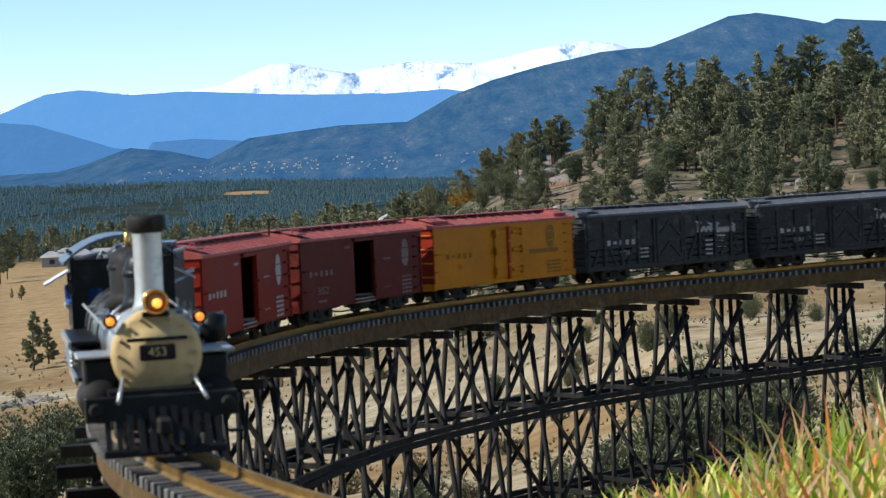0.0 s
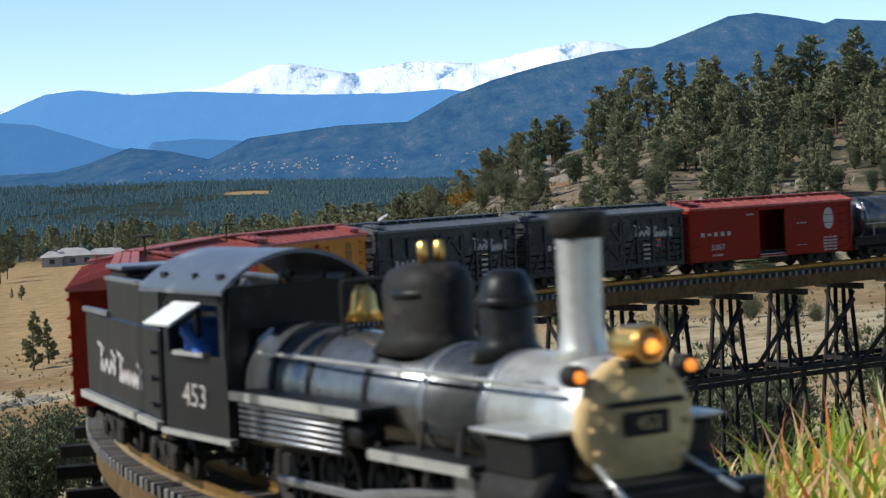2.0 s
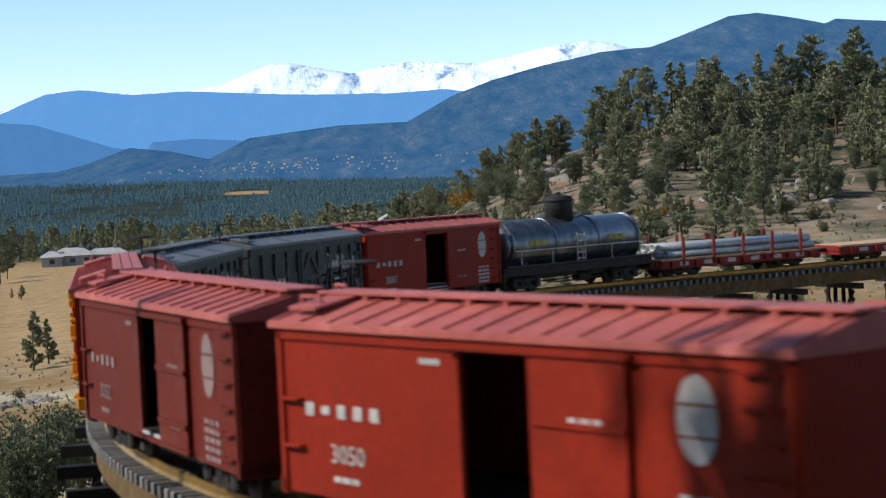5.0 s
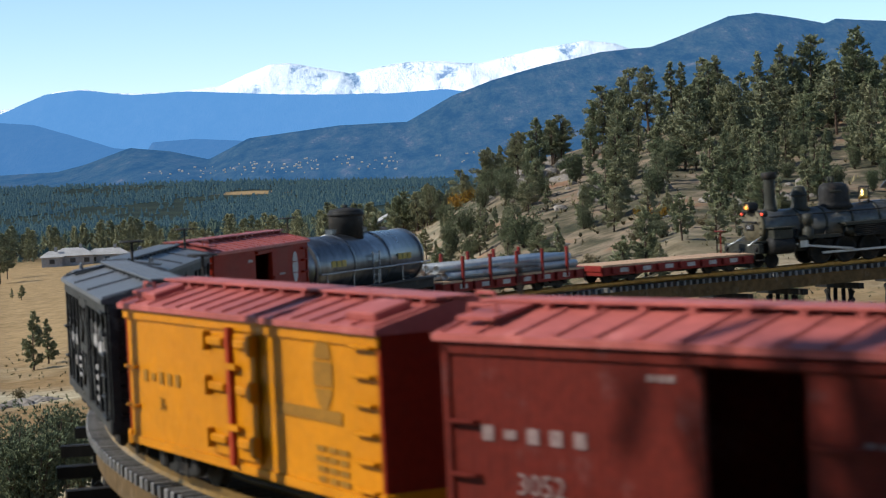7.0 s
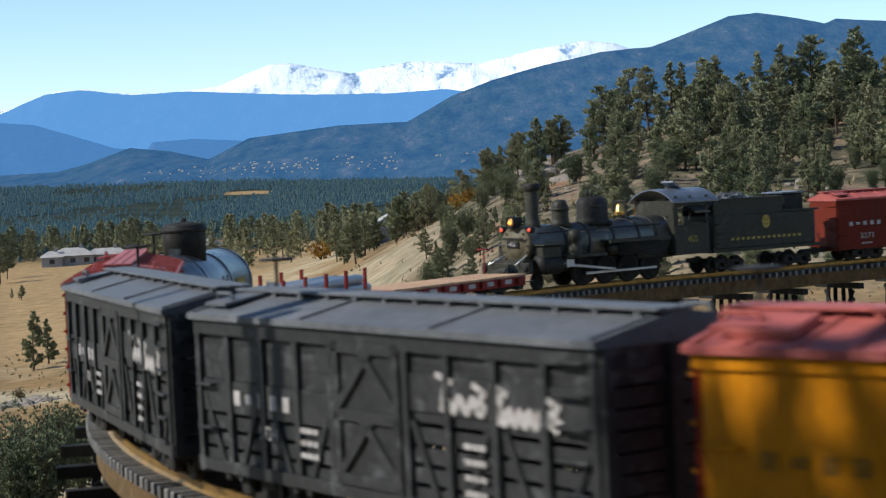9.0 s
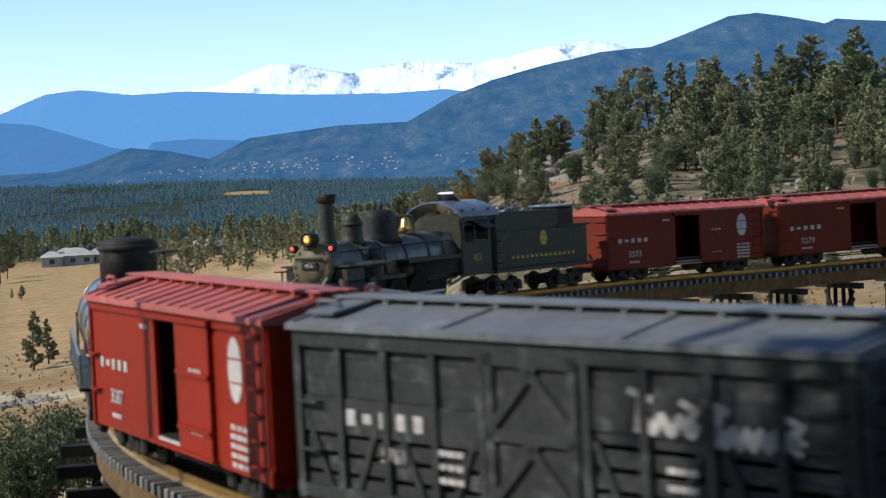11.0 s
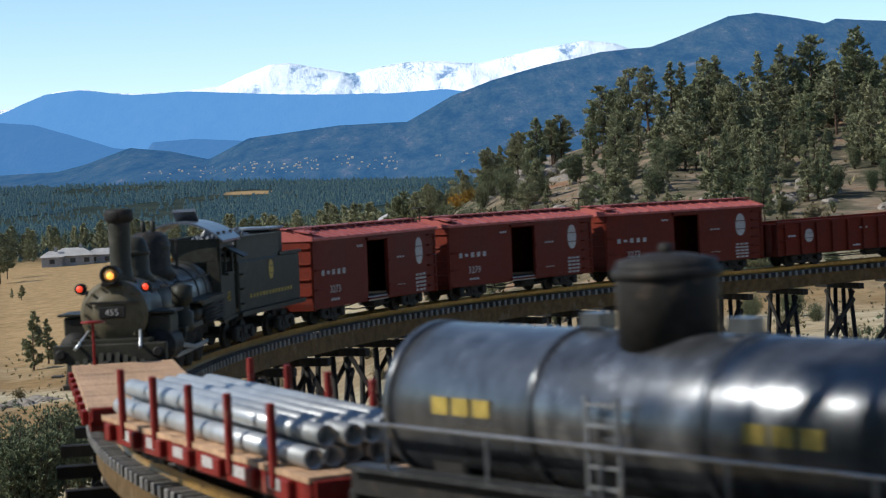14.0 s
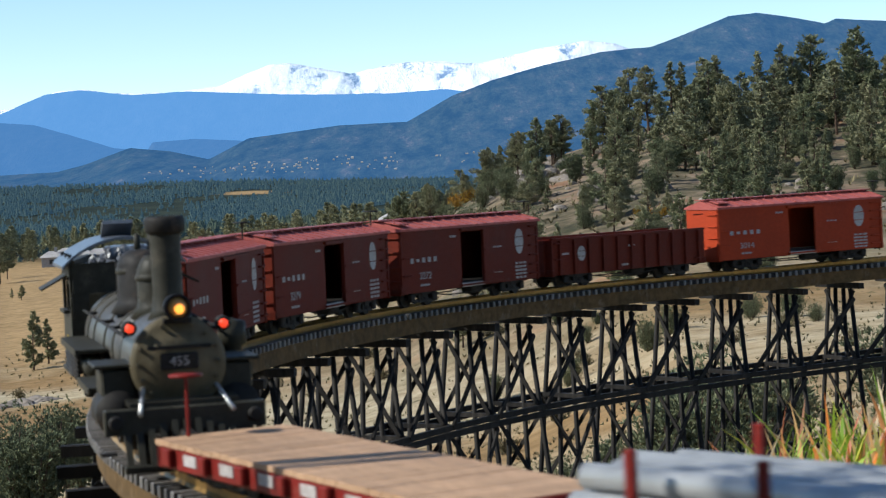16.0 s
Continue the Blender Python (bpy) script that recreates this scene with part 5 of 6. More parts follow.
def tender(dress):
    bright = dress == "bright"
    paint = BLACK if bright else OLIVE_BLACK
    td = tagged(new("tender"), "black coal tender with a script name, heaped with coal" if bright else "weathered dark coal tender with a gilt name", "tender", "tenders")
    L, W, h = 0.282, 0.102, 0.086
    zb = 0.048
    part("tank", boxed((L, W, 0.070), (0, 0, zb + 0.035), bevel=0.002), paint, td, "black tender tank")
    for sy in (-1, 1):
        part("bunker_side", boxed((0.190, 0.004, 0.036), (0.045, sy * (W / 2 - 0.004), zb + 0.084), bevel=0.001), paint, td, "raised coal bunker side")
        part("coping", boxed((0.190, 0.006, 0.003), (0.045, sy * (W / 2 - 0.003), zb + 0.102)), BARE_METAL if bright else paint, td)
        part("tank_rim", boxed((0.105, 0.005, 0.004), (-0.098, sy * (W / 2 - 0.002), zb + 0.072)), BARE_METAL if bright else paint, td)
        part("frame_edge", boxed((L + 0.016, 0.006, 0.006), (0, sy * (W / 2 + 0.003), zb - 0.002)), SILVER if bright else paint, td, "pale frame edge")
        if bright:
            script_mark(td, sy, 0.0, zb + 0.034, 0.165, 0.026, WHITE_INK, W, 0.0004)
        else:
            mark_bars(td, sy, 0.0, zb + 0.020, 0.20, 0.006, 14, GOLD_INK, W, 0.0004)
            emblem(td, sy, 0.0, zb + 0.052, GOLD_INK, 0.011, 0.014, W)
        for k in range(3):
            grab(td, (L / 2 - 0.02, sy * W / 2, zb + 0.012 + k * 0.02), (L / 2 - 0.004, sy * W / 2, zb + 0.012 + k * 0.02), (0, sy * 0.004, 0), paint)
    part("bunker_end", boxed((0.004, W - 0.008, 0.036), (-0.050, 0, zb + 0.084)), paint, td)
    part("deck", boxed((L + 0.016, W, 0.006), (0, 0, zb - 0.003)), GRIME, td)
    rnd = random.Random(8)
    lumps = bmesh.new()
    for i in range(330):
        x, y = rnd.uniform(-0.045, 0.132), rnd.uniform(-0.042, 0.042)
        z = zb + 0.082 + 0.030 * (1 - (y / 0.055) ** 2) * (0.7 + 0.3 * math.sin(x * 30))
        r = rnd.uniform(0.004, 0.008)
        bmesh.ops.create_icosphere(lumps, subdivisions=1, radius=r, matrix=pose(x, y, z - rnd.uniform(0, 0.01), rnd.uniform(0, 360), rnd.uniform(0, 360), 0) @ Matrix.Diagonal((1, rnd.uniform(0.6, 1), rnd.uniform(0.6, 1), 1)))
    tagged(part("coal", lumps, COAL, td, "heap of black coal"), kind="stuff")
    hatch = part("water_hatch", boxed((0.060, 0.060, 0.036), (-0.10, 0, zb + 0.088), bevel=0.004), GRIME, td, "raised box on the tender deck")
    part("hatch_lid", boxed((0.066, 0.066, 0.004), (-0.10, 0, zb + 0.108), bevel=0.001), BLUE_ROOF, hatch)
    for e in (-1, 1):
        part("coupler", boxed((0.03, 0.010, 0.010), (e * (L / 2 + 0.018), 0, 0.028), bevel=0.001), GRIME, td)
    add_trucks(td, 0.095)
    return td


def crew_figure():
    """A small plain model figure seated at the cab window."""
    bm = bmesh.new()
    box(bm, (0.030, 0.032, 0.040), (0, 0, 0.020), bevel=0.006)
    bmesh.ops.create_icosphere(bm, subdivisions=2, radius=0.0105, matrix=Matrix.Translation((0.002, 0, 0.052)))
    box(bm, (0.036, 0.010, 0.010), (0.014, -0.018, 0.026), Matrix.Rotation(0.5, 3, "Y"), bevel=0.002)
    return bm


loco1 = engine("453", "bright")
figure = tagged(part("model_figure", crew_figure(), BLUE_CLOTH), "small plain blue model figure at the cab window", "figurine")
tender1 = tender("bright")
box_a = box_car("boxcar", BOX_RED, ROOF_RED, "3050", "red boxcar with an open sliding door")
box_b = box_car("boxcar", BOX_DULL, ROOF_RED, "3052", "dull brown-red boxcar with an open sliding door", ink=FAINT_INK)
reef = reefer("yellow refrigerator car with a red roof")
stock_a = stock_car("5724", "black slatted stock car with a grey roof")
stock_b = stock_car("5761", "black slatted stock car with a grey roof")
box_c = box_car("boxcar", BOX_RED, ROOF_RED, "3087", "bright red boxcar with an open sliding door")
tank = tank_car("weathered grey tank car with a tall dome")
pipes = pipe_car("red flatcar loaded with grey pipes between stakes")
flat = flat_car("empty red flatcar with a bare wooden deck")
loco2 = engine("455", "dark")
tender2 = tender("dark")
box_d = box_car("boxcar", BOX_BROWN, ROOF_RED, "3273", "brown-red boxcar with an open sliding door")
box_e = box_car("boxcar", BOX_BROWN, ROOF_RED, "3279", "brown-red boxcar with an open sliding door")
box_f = box_car("boxcar", BOX_BROWN, ROOF_RED, "3272", "brown-red boxcar with an open sliding door")
gon = gondola("brown-red gondola with ribbed sides, empty")
box_g = box_car("boxcar", BOX_ORANGE, ROOF_RED, "3014", "orange-red boxcar with an open sliding door")


def place(s, spread):
    fore, aft = spread if isinstance(spread, tuple) else (spread, spread)
    a, b = track(s + fore)[0], track(s - aft)[0]
    d = a - b
    m = b + d * (aft / (fore + aft))
    return pose(m[0], m[1], m[2], 0, -math.degrees(math.atan2(d[2], math.hypot(d[0], d[1]))), math.degrees(math.atan2(d[1], d[0])))


def along(t):
    """How far the whole train has run by t seconds."""
    return 0.3463 * t + 0.000345 * t * t - 0.0000394 * t ** 3 + float(np.interp(t, [0, 9, 12.3, 15.5, 16], [0, 0.004, -0.018, 0.002, 0.004]))


TRAIN = [(loco1, 3.146, (0.17, 0.12)), (tender1, 2.776, 0.09), (box_a, 2.322, 0.145), (box_b, 1.8163, 0.145), (reef, 1.3153, 0.143), (stock_a, 0.8095, 0.147), (stock_b, 0.2993, 0.147), (box_c, -0.1862, 0.145), (tank, -0.655, 0.15), (pipes, -1.138, 0.145), (flat, -1.648, 0.145),
         (loco2, -2.228, 0.10), (tender2, -2.594, 0.09), (box_d, -3.0344, 0.145), (box_e, -3.5381, 0.145), (box_f, -4.042, 0.145), (gon, -4.546, 0.145), (box_g, -5.048, 0.145)]

# ---- woods, rocks, houses ----
def foliage_material(name, dark, light, per_object=0.2):
    m = bpy.data.materials.new(name)
    m.use_nodes = True
    nt = m.node_tree
    b = nt.nodes["Principled BSDF"]
    g = nt.nodes.new("ShaderNodeNewGeometry")
    col = ramp(nt, g.outputs["Random Per Island"], [(0.0, dark), (1.0, light)])
    oi = nt.nodes.new("ShaderNodeObjectInfo")
    rnd = ramp(nt, oi.outputs["Random"], [(0, (1 - per_object, 1 - per_object * 0.7, 1 - per_object)), (1, (1 + per_object, 1 + per_object * 0.7, 1 + per_object * 0.6))])
    col = mix(nt, 1.0, col, rnd, "MULTIPLY")
    nt.links.new(col, b.inputs["Base Color"])
    b.inputs["Roughness"].default_value = 0.8
    b.inputs["Specular IOR Level"].default_value = 0.15
    return m


PINE = foliage_material("pine_needles", (0.075, 0.082, 0.045), (0.31, 0.30, 0.17))
JUNIPER = foliage_material("juniper_foliage", (0.045, 0.055, 0.03), (0.20, 0.205, 0.115))
AUTUMN = foliage_material("autumn_shrub_leaves", (0.16, 0.07, 0.015), (0.36, 0.22, 0.03))
SAGE = foliage_material("dry_shrub", (0.07, 0.062, 0.035), (0.20, 0.165, 0.09))
FAR_PINE = foliage_material("far_pine_painted_haze", (0.018, 0.028, 0.015), (0.055, 0.070, 0.034))
MID_PINE = foliage_material("valley_pine_painted_haze", (0.028, 0.038, 0.020), (0.085, 0.092, 0.045))


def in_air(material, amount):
    """Mixes blue emission into far foliage, as painted haze."""
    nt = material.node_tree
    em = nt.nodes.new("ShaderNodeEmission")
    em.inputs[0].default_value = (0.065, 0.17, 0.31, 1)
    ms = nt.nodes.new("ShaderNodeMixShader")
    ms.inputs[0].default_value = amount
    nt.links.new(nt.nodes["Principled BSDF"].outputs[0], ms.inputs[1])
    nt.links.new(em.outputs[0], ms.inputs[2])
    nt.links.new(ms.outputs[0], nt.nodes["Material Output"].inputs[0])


# Shares of painted haze: more for the farther woods.
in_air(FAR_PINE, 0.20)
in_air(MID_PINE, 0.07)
BARK = surface("pine_bark", (0.075, 0.05, 0.035), 0.9, grain=3, vary=0.35, wear_scale=1.0, bump=0.6, bump_depth=0.03)
ROCK = surface("lichened_granite", (0.20, 0.17, 0.14), 0.9, grain=1.6, vary=0.3, wear=(0.12, 0.105, 0.09), wear_scale=0.35, bump=0.7, bump_depth=0.08, per_object=0.15)


def tuft(bm, at, out, size, rnd, blades=6):
    """A spray of short needle blades round a twig end."""
    out = out.normalized()
    for _ in range(blades):
        d = (out + Vector((rnd.gauss(0, 0.7), rnd.gauss(0, 0.7), rnd.gauss(0.15, 0.6)))).normalized()
        side = d.cross(Vector((rnd.gauss(0, 1), rnd.gauss(0, 1), rnd.gauss(0, 1)))).normalized()
        n = size * rnd.uniform(0.6, 1.25)
        w = n * rnd.uniform(0.10, 0.19)
        a = at - d * n * 0.25
        vs = [bm.verts.new(a), bm.verts.new(at + d * n * 0.3 + side * w), bm.verts.new(at + d * n), bm.verts.new(at + d * n * 0.35 - side * w)]
        bm.faces.new(vs)


def pine_tree(height, spread, bare, seed, tufts=1900, top_heavy=1.0, leaf=PINE, size=0.36):
    rnd = random.Random(seed)
    tree = tagged(new("pine_tree"), "grey-green ponderosa pine on a dry hillside", "tree", "hillside pines")
    lean = Vector((rnd.gauss(0, 0.02), rnd.gauss(0, 0.02), 1)).normalized()
    trunk = bmesh.new()
    p, r = Vector((0, 0, -0.4)), height * 0.020 + 0.05
    n = 7
    for i in range(n):
        q = p + lean * (height * 0.98 + 0.4) / n + Vector((rnd.gauss(0, 0.04), rnd.gauss(0, 0.04), 0))
        r2 = r * 0.80
        tube(trunk, p, q, r, r2, 7, False)
        p, r = q, r2
    limbs = []
    count = int(height * 6.5)
    for i in range(count):
        t = bare + (1 - bare) * (i + rnd.random()) / count
        u = (t - bare) / (1 - bare)
        reach = spread * min(1.0, 0.62 + 1.6 * u, 0.10 + 1.18 * (1 - u) ** (0.85 * top_heavy)) * rnd.uniform(0.45, 1.12)
        a = rnd.uniform(0, 2 * math.pi)
        d = Vector((math.cos(a), math.sin(a), rnd.uniform(-0.18, 0.30) + 0.35 * u))
        base = lean * (t * height)
        limbs.append((base, d, reach))
        tube(trunk, base, base + d * reach * 0.85, 0.035 + 0.012 * reach, 0.015, 4, False)
    part("trunk", trunk, BARK, tree, "dark scaly trunk and limbs")
    crown = bmesh.new()
    total = sum(l[2] for l in limbs)
    for base, d, reach in limbs:
        k = max(3, int(tufts * reach / total))
        for _ in range(k):
            f = rnd.uniform(0.3, 1.05) ** 0.7
            at = base + d * reach * f + Vector((rnd.gauss(0, 0.17), rnd.gauss(0, 0.17), rnd.gauss(0.05, 0.14))) * (0.5 + reach * 0.35)
            tuft(crown, at, d + Vector((0, 0, 0.5)), size * rnd.uniform(0.7, 1.3), rnd)
    for _ in range(14):
        tuft(crown, lean * height * rnd.uniform(0.93, 1.0) + Vector((rnd.gauss(0, 0.15), rnd.gauss(0, 0.15), 0)), Vector((0, 0, 1)), size, rnd)
    part("crown", crown, leaf, tree, "ragged crown of needle tufts")
    return tree


def bush(name, height, width, seed, tufts, leaf, size, label, category="shrub", group="shrubs", twig=BARK):
    rnd = random.Random(seed)
    b = tagged(new(name), label, category, group)
    stems = bmesh.new()
    crown = bmesh.new()
    for i in range(14):
        a = rnd.uniform(0, 2 * math.pi)
        tip = Vector((math.cos(a) * width * rnd.uniform(0.1, 0.5), math.sin(a) * width * rnd.uniform(0.1, 0.5), height * rnd.uniform(0.4, 0.95)))
        tube(stems, (0, 0, -0.1 * height), tip, 0.022 * height, 0.006 * height, 5, False)
        for _ in range(tufts // 14):
            f = rnd.uniform(0.25, 1.08)
            at = tip * f + Vector((rnd.gauss(0, 0.13) * width, rnd.gauss(0, 0.13) * width, rnd.gauss(0, 0.07) * height))
            at.z = max(at.z, 0.03 * height)
            tuft(crown, at, Vector((at.x, at.y, height * 0.5)), size * rnd.uniform(0.7, 1.3), rnd)
    tagged(part("stem", stems, twig, b), kind="stuff")
    part("foliage", crown, leaf, b)
    return b


def polar(b, r, dz=0.0):
    a = math.radians(b)
    x, y = r * math.sin(a), r * math.cos(a)
    return x, y, ground_height(x, y) + dz


rnd = random.Random(21)
pines = [pine_tree(10.0, 2.3, 0.10, 1), pine_tree(10.0, 2.7, 0.16, 2, top_heavy=0.8), pine_tree(10.0, 2.1, 0.10, 3, top_heavy=1.3), pine_tree(10.0, 2.9, 0.26, 4, top_heavy=0.7), pine_tree(10.0, 2.5, 0.06, 5, top_heavy=1.5)]
used = set()


def plant(kinds, b, r, height, std=10.0):
    i = rnd.randrange(len(kinds))
    x, y, z = polar(b, r)
    k = height / std
    m = pose(x, y, z - 0.1, 0, 0, rnd.uniform(0, 360))
    ob = kinds[i]
    key = (id(kinds), i)
    s = k * rnd.uniform(0.92, 1.08)
    if key in used:
        ob = copy_thing(ob, m)
    else:
        used.add(key)
        ob.matrix_basis = m
    ob.scale = (s, s, k)
    return ob


# the wooded hill: tall ones along the crest, then the slope, then the spur
for b, r, h in ((11.75, 292, 12.8), (9.6, 300, 11), (10.4, 305, 11.5), (8.95, 290, 11), (7.9, 296, 10), (7.6, 292, 9.5), (5.9, 300, 9.5), (5.4, 303, 10.0), (6.55, 306, 8.5), (4.35, 290, 7.5), (2.75, 288, 7.6), (3.45, 292, 6.6), (2.2, 282, 6.8), (5.0, 212, 6.2), (12.7, 225, 11.5), (12.0, 240, 9), (11.5, 300, 10)):
    plant(pines, b, r, h)
for _ in range(100):
    b, r = rnd.uniform(2.4, 13.5), rnd.uniform(206, 312)
    if r < 235 and (b < 4.6 and rnd.random() < 0.6 or (10.8 < b < 12.2)):
        continue
    if 10.9 < b < 12.1 and r < 285:
        continue
    plant(pines, b, r, rnd.uniform(4.8, 8.6) * (0.82 if b < 4.5 else 1.05) * (0.8 if r < 250 else 1))
for _ in range(30):
    plant(pines, rnd.uniform(6.0, 13.2), rnd.uniform(246, 308), rnd.uniform(6.0, 9.0))
for _ in range(34):
    plant(pines, rnd.uniform(0.3, 9.5), rnd.uniform(140, 208), rnd.uniform(2.6, 5.2))
for _ in range(16):
    plant(pines, rnd.uniform(-0.6, 2.6), rnd.uniform(206, 275), rnd.uniform(2.6, 4.4))
for _ in range(80):
    b = rnd.uniform(-3.2, 2.4)
    plant(pines, b, rnd.uniform(330, 430), rnd.uniform(4.5, 8.0))


def joined_woods(name, source, spots, label):
    """Many small copies of one tree's crown and trunk in a single mesh."""
    verts, faces, base = [], [], 0
    for o in source.children:
        vs = np.array([v.co[:] for v in o.data.vertices])
        fs = [tuple(p.vertices) for p in o.data.polygons]
        for x, y, z, k, turn in spots:
            c, s_ = math.cos(turn), math.sin(turn)
            w = vs * k
            w = np.stack([w[:, 0] * c - w[:, 1] * s_ + x, w[:, 0] * s_ + w[:, 1] * c + y, w[:, 2] + z], 1)
            verts.append(w)
            faces += [tuple(i + base for i in f) for f in fs]
            base += len(w)
    me = bpy.data.meshes.new(name)
    me.from_pydata(np.concatenate(verts).tolist(), [], faces)
    me.materials.append(PINE)
    for o in list(source.children):
        bpy.data.objects.remove(o)
    bpy.data.objects.remove(source)
    return tagged(new(name, me), label, "forest", kind="stuff")


spots = []
for i in range(210):
    b, r, h = (rnd.uniform(-8.5, 2.5), rnd.uniform(430, 640), rnd.uniform(5.0, 9.0)) if i < 150 else (rnd.uniform(-13, -8), rnd.uniform(640, 700), rnd.uniform(6, 10))
    x, y, z = polar(b, r)
    spots.append((x, y, z, h / 10, rnd.uniform(0, 6.28)))
joined_woods("valley_pines", pine_tree(10.0, 2.6, 0.08, 9, tufts=190, size=0.85), spots, "scattered grey-green pines along the valley edge")
for b, r, h in ((-11.52, 292, 8.2), (-11.1, 300, 6.5), (-11.75, 470, 3.4), (-9.45, 480, 3.0), (-12.0, 480, 2.4), (-6.9, 520, 6), (-6.4, 540, 7), (-4.5, 470, 8), (-12.1, 560, 8.5), (-12.3, 540, 9)):
    plant(pines, b, r, h)
junipers = [bush("juniper", 4.0, 3.2, 31, 2600, JUNIPER, 0.17, "rounded grey-green juniper on dry grass", "tree", "junipers"), bush("juniper", 4.0, 2.5, 32, 2400, JUNIPER, 0.17, "rounded grey-green juniper on dry grass", "tree", "junipers")]
for b, r, h in ((-11.25, 104, 5.2), (-12.3, 100, 4.6), (-10.75, 118, 5.0), (-11.8, 92, 4.0), (-10.4, 112, 3.4)):
    plant(junipers, b, r, h, 4.0)
for _ in range(70):
    b = rnd.uniform(-0.4, 14)
    plant(junipers, b, rnd.uniform(208, 300), rnd.uniform(2.0, 4.2), 4.0)
for _ in range(40):
    plant(junipers, rnd.uniform(0.5, 11), rnd.uniform(110, 215), rnd.uniform(0.9, 2.2), 4.0)
for b, r, h in ((7.9, 27, 2.1), (6.6, 24, 1.75), (7.2, 31, 1.9), (4.9, 26, 1.35), (12.6, 36, 2.2), (9.3, 34, 1.6), (3.3, 33, 1.2), (-1.2, 30, 1.3), (-3.0, 36, 1.2)):
    plant(junipers, b, r, h, 4.0)
shrubs = [bush("shrub", 1.0, 1.3, 41, 240, SAGE, 0.13, "low dry grey-brown shrub"), bush("shrub", 1.0, 1.5, 42, 240, SAGE, 0.13, "low dry grey-brown shrub")]
for _ in range(110):
    b = rnd.uniform(-13.5, 14)
    r = math.exp(rnd.uniform(math.log(45), math.log(320)))
    plant(shrubs, b, r, rnd.uniform(0.5, 1.1) * (1.0 if r < 150 else 1.5), 1.0)
autumn = [bush("autumn_shrub", 1.5, 1.8, 51, 260, AUTUMN, 0.2, "orange and yellow autumn shrub")]
for b, r, h in ((0.45, 300, 2.4), (0.9, 296, 2.0), (2.6, 284, 1.8), (6.1, 200, 1.6), (5.6, 206, 1.4), (-3.4, 410, 4.0), (10.4, 286, 2.0), (0.7, 304, 1.8)):
    plant(autumn, b, r, h, 1.5)


scrub = bmesh.new()
for _ in range(7000):
    b = rnd.uniform(-13.5, 13.8)
    r = math.exp(rnd.uniform(math.log(40), math.log(330)))
    if noise.noise(Vector((b * 0.9, r * 0.05, 2.2))) < -0.1:
        continue
    x, y, z = polar(b, r)
    tuft(scrub, Vector((x, y, z + 0.02)), Vector((0, 0, 1)), rnd.uniform(0.10, 0.24) * (0.35 + r / 150) * (1.7 if r > 180 and b > 0 else 1.0), rnd, 7)
tagged(part("scrub", scrub, SAGE), "low dry scrub and grass tussocks", "scrub", kind="stuff")


def boulder(seed):
    r0 = random.Random(seed)
    bm = bmesh.new()
    bmesh.ops.create_icosphere(bm, subdivisions=3, radius=1.0)
    for v in bm.verts:
        q = v.co.copy()
        v.co *= 1 + 0.35 * noise.noise(q * 1.1 + Vector((seed * 7.3, 0, 0))) + 0.14 * noise.noise(q * 3.1 + Vector((0, seed, 0)))
        v.co.z *= 0.62
    return tagged(part("boulder", bm, ROCK), "weathered tan-grey granite boulder", "boulder", "boulders")


boulders = [boulder(1), boulder(2), boulder(3)]
for i in range(90):
    b = rnd.uniform(0.2, 13.8)
    r = rnd.uniform(196, 300)
    if i < 26:
        b, r = rnd.uniform(1.2, 3.2), rnd.uniform(262, 292)
    elif i < 46:
        b, r = rnd.uniform(7.5, 11), rnd.uniform(202, 225)
    k = rnd.uniform(0.4, 1.4)
    x, y, z = polar(b, r)
    m = pose(x, y, z + 0.1 * k, rnd.uniform(-15, 15), rnd.uniform(-15, 15), rnd.uniform(0, 360))
    ob = boulders[i] if i < 3 else copy_thing(boulders[i % 3], m)
    ob.matrix_basis = m
    ob.scale = (k * rnd.uniform(0.8, 1.5), k, k * rnd.uniform(0.8, 1.3))
for b, r, k in ((-11.9, 226, 1.6), (-11.5, 230, 1.3), (-12.3, 224, 1.2), (-11.2, 228, 1.0), (-12.6, 222, 0.9)):
    x, y, z = polar(b, r)
    ob = copy_thing(boulders[0], pose(x, y, z, 0, 0, rnd.uniform(0, 360)))
    ob.scale = (k * 1.8, k, k * 0.7)


def far_woods(name, count, b0, b1, r0, r1, h0, h1, height, material, seed, label, keep=None):
    """Conifers too many and too far to count: each a trunk line with ragged tiers."""
    r_ = random.Random(seed)
    verts, faces = [], []
    for _ in range(count):
        b = r_.uniform(b0, b1)
        r = math.exp(r_.uniform(math.log(r0), math.log(r1)))
        if keep and not keep(b, r, r_):
            continue
        a = math.radians(b)
        x, y = r * math.sin(a), r * math.cos(a)
        z = height(x, y)
        h = r_.uniform(h0, h1)
        w = h * r_.uniform(0.30, 0.50)
        tiers = 4
        for t in range(tiers):
            zb = z + h * (0.08 + 0.22 * t)
            zt = z + h * min(1.0, 0.46 + 0.2 * t)
            ww = w * (1 - 0.22 * t) * r_.uniform(0.75, 1.2)
            k0 = len(verts)
            n = 5
            off = r_.uniform(0, 6.28)
            verts.append((x + r_.gauss(0, w * 0.1), y, zt))
            for i in range(n):
                q = off + i * 2 * math.pi / n
                rr = ww * r_.uniform(0.6, 1.25)
                verts.append((x + math.cos(q) * rr, y + math.sin(q) * rr, zb + r_.uniform(-0.06, 0.06) * h))
            faces += [(k0, k0 + 1 + i, k0 + 1 + (i + 1) % n) for i in range(n)]
    me = bpy.data.meshes.new(name)
    me.from_pydata(verts, [], faces)
    me.materials.append(material)
    return tagged(new(name, me), label, "forest", kind="stuff")


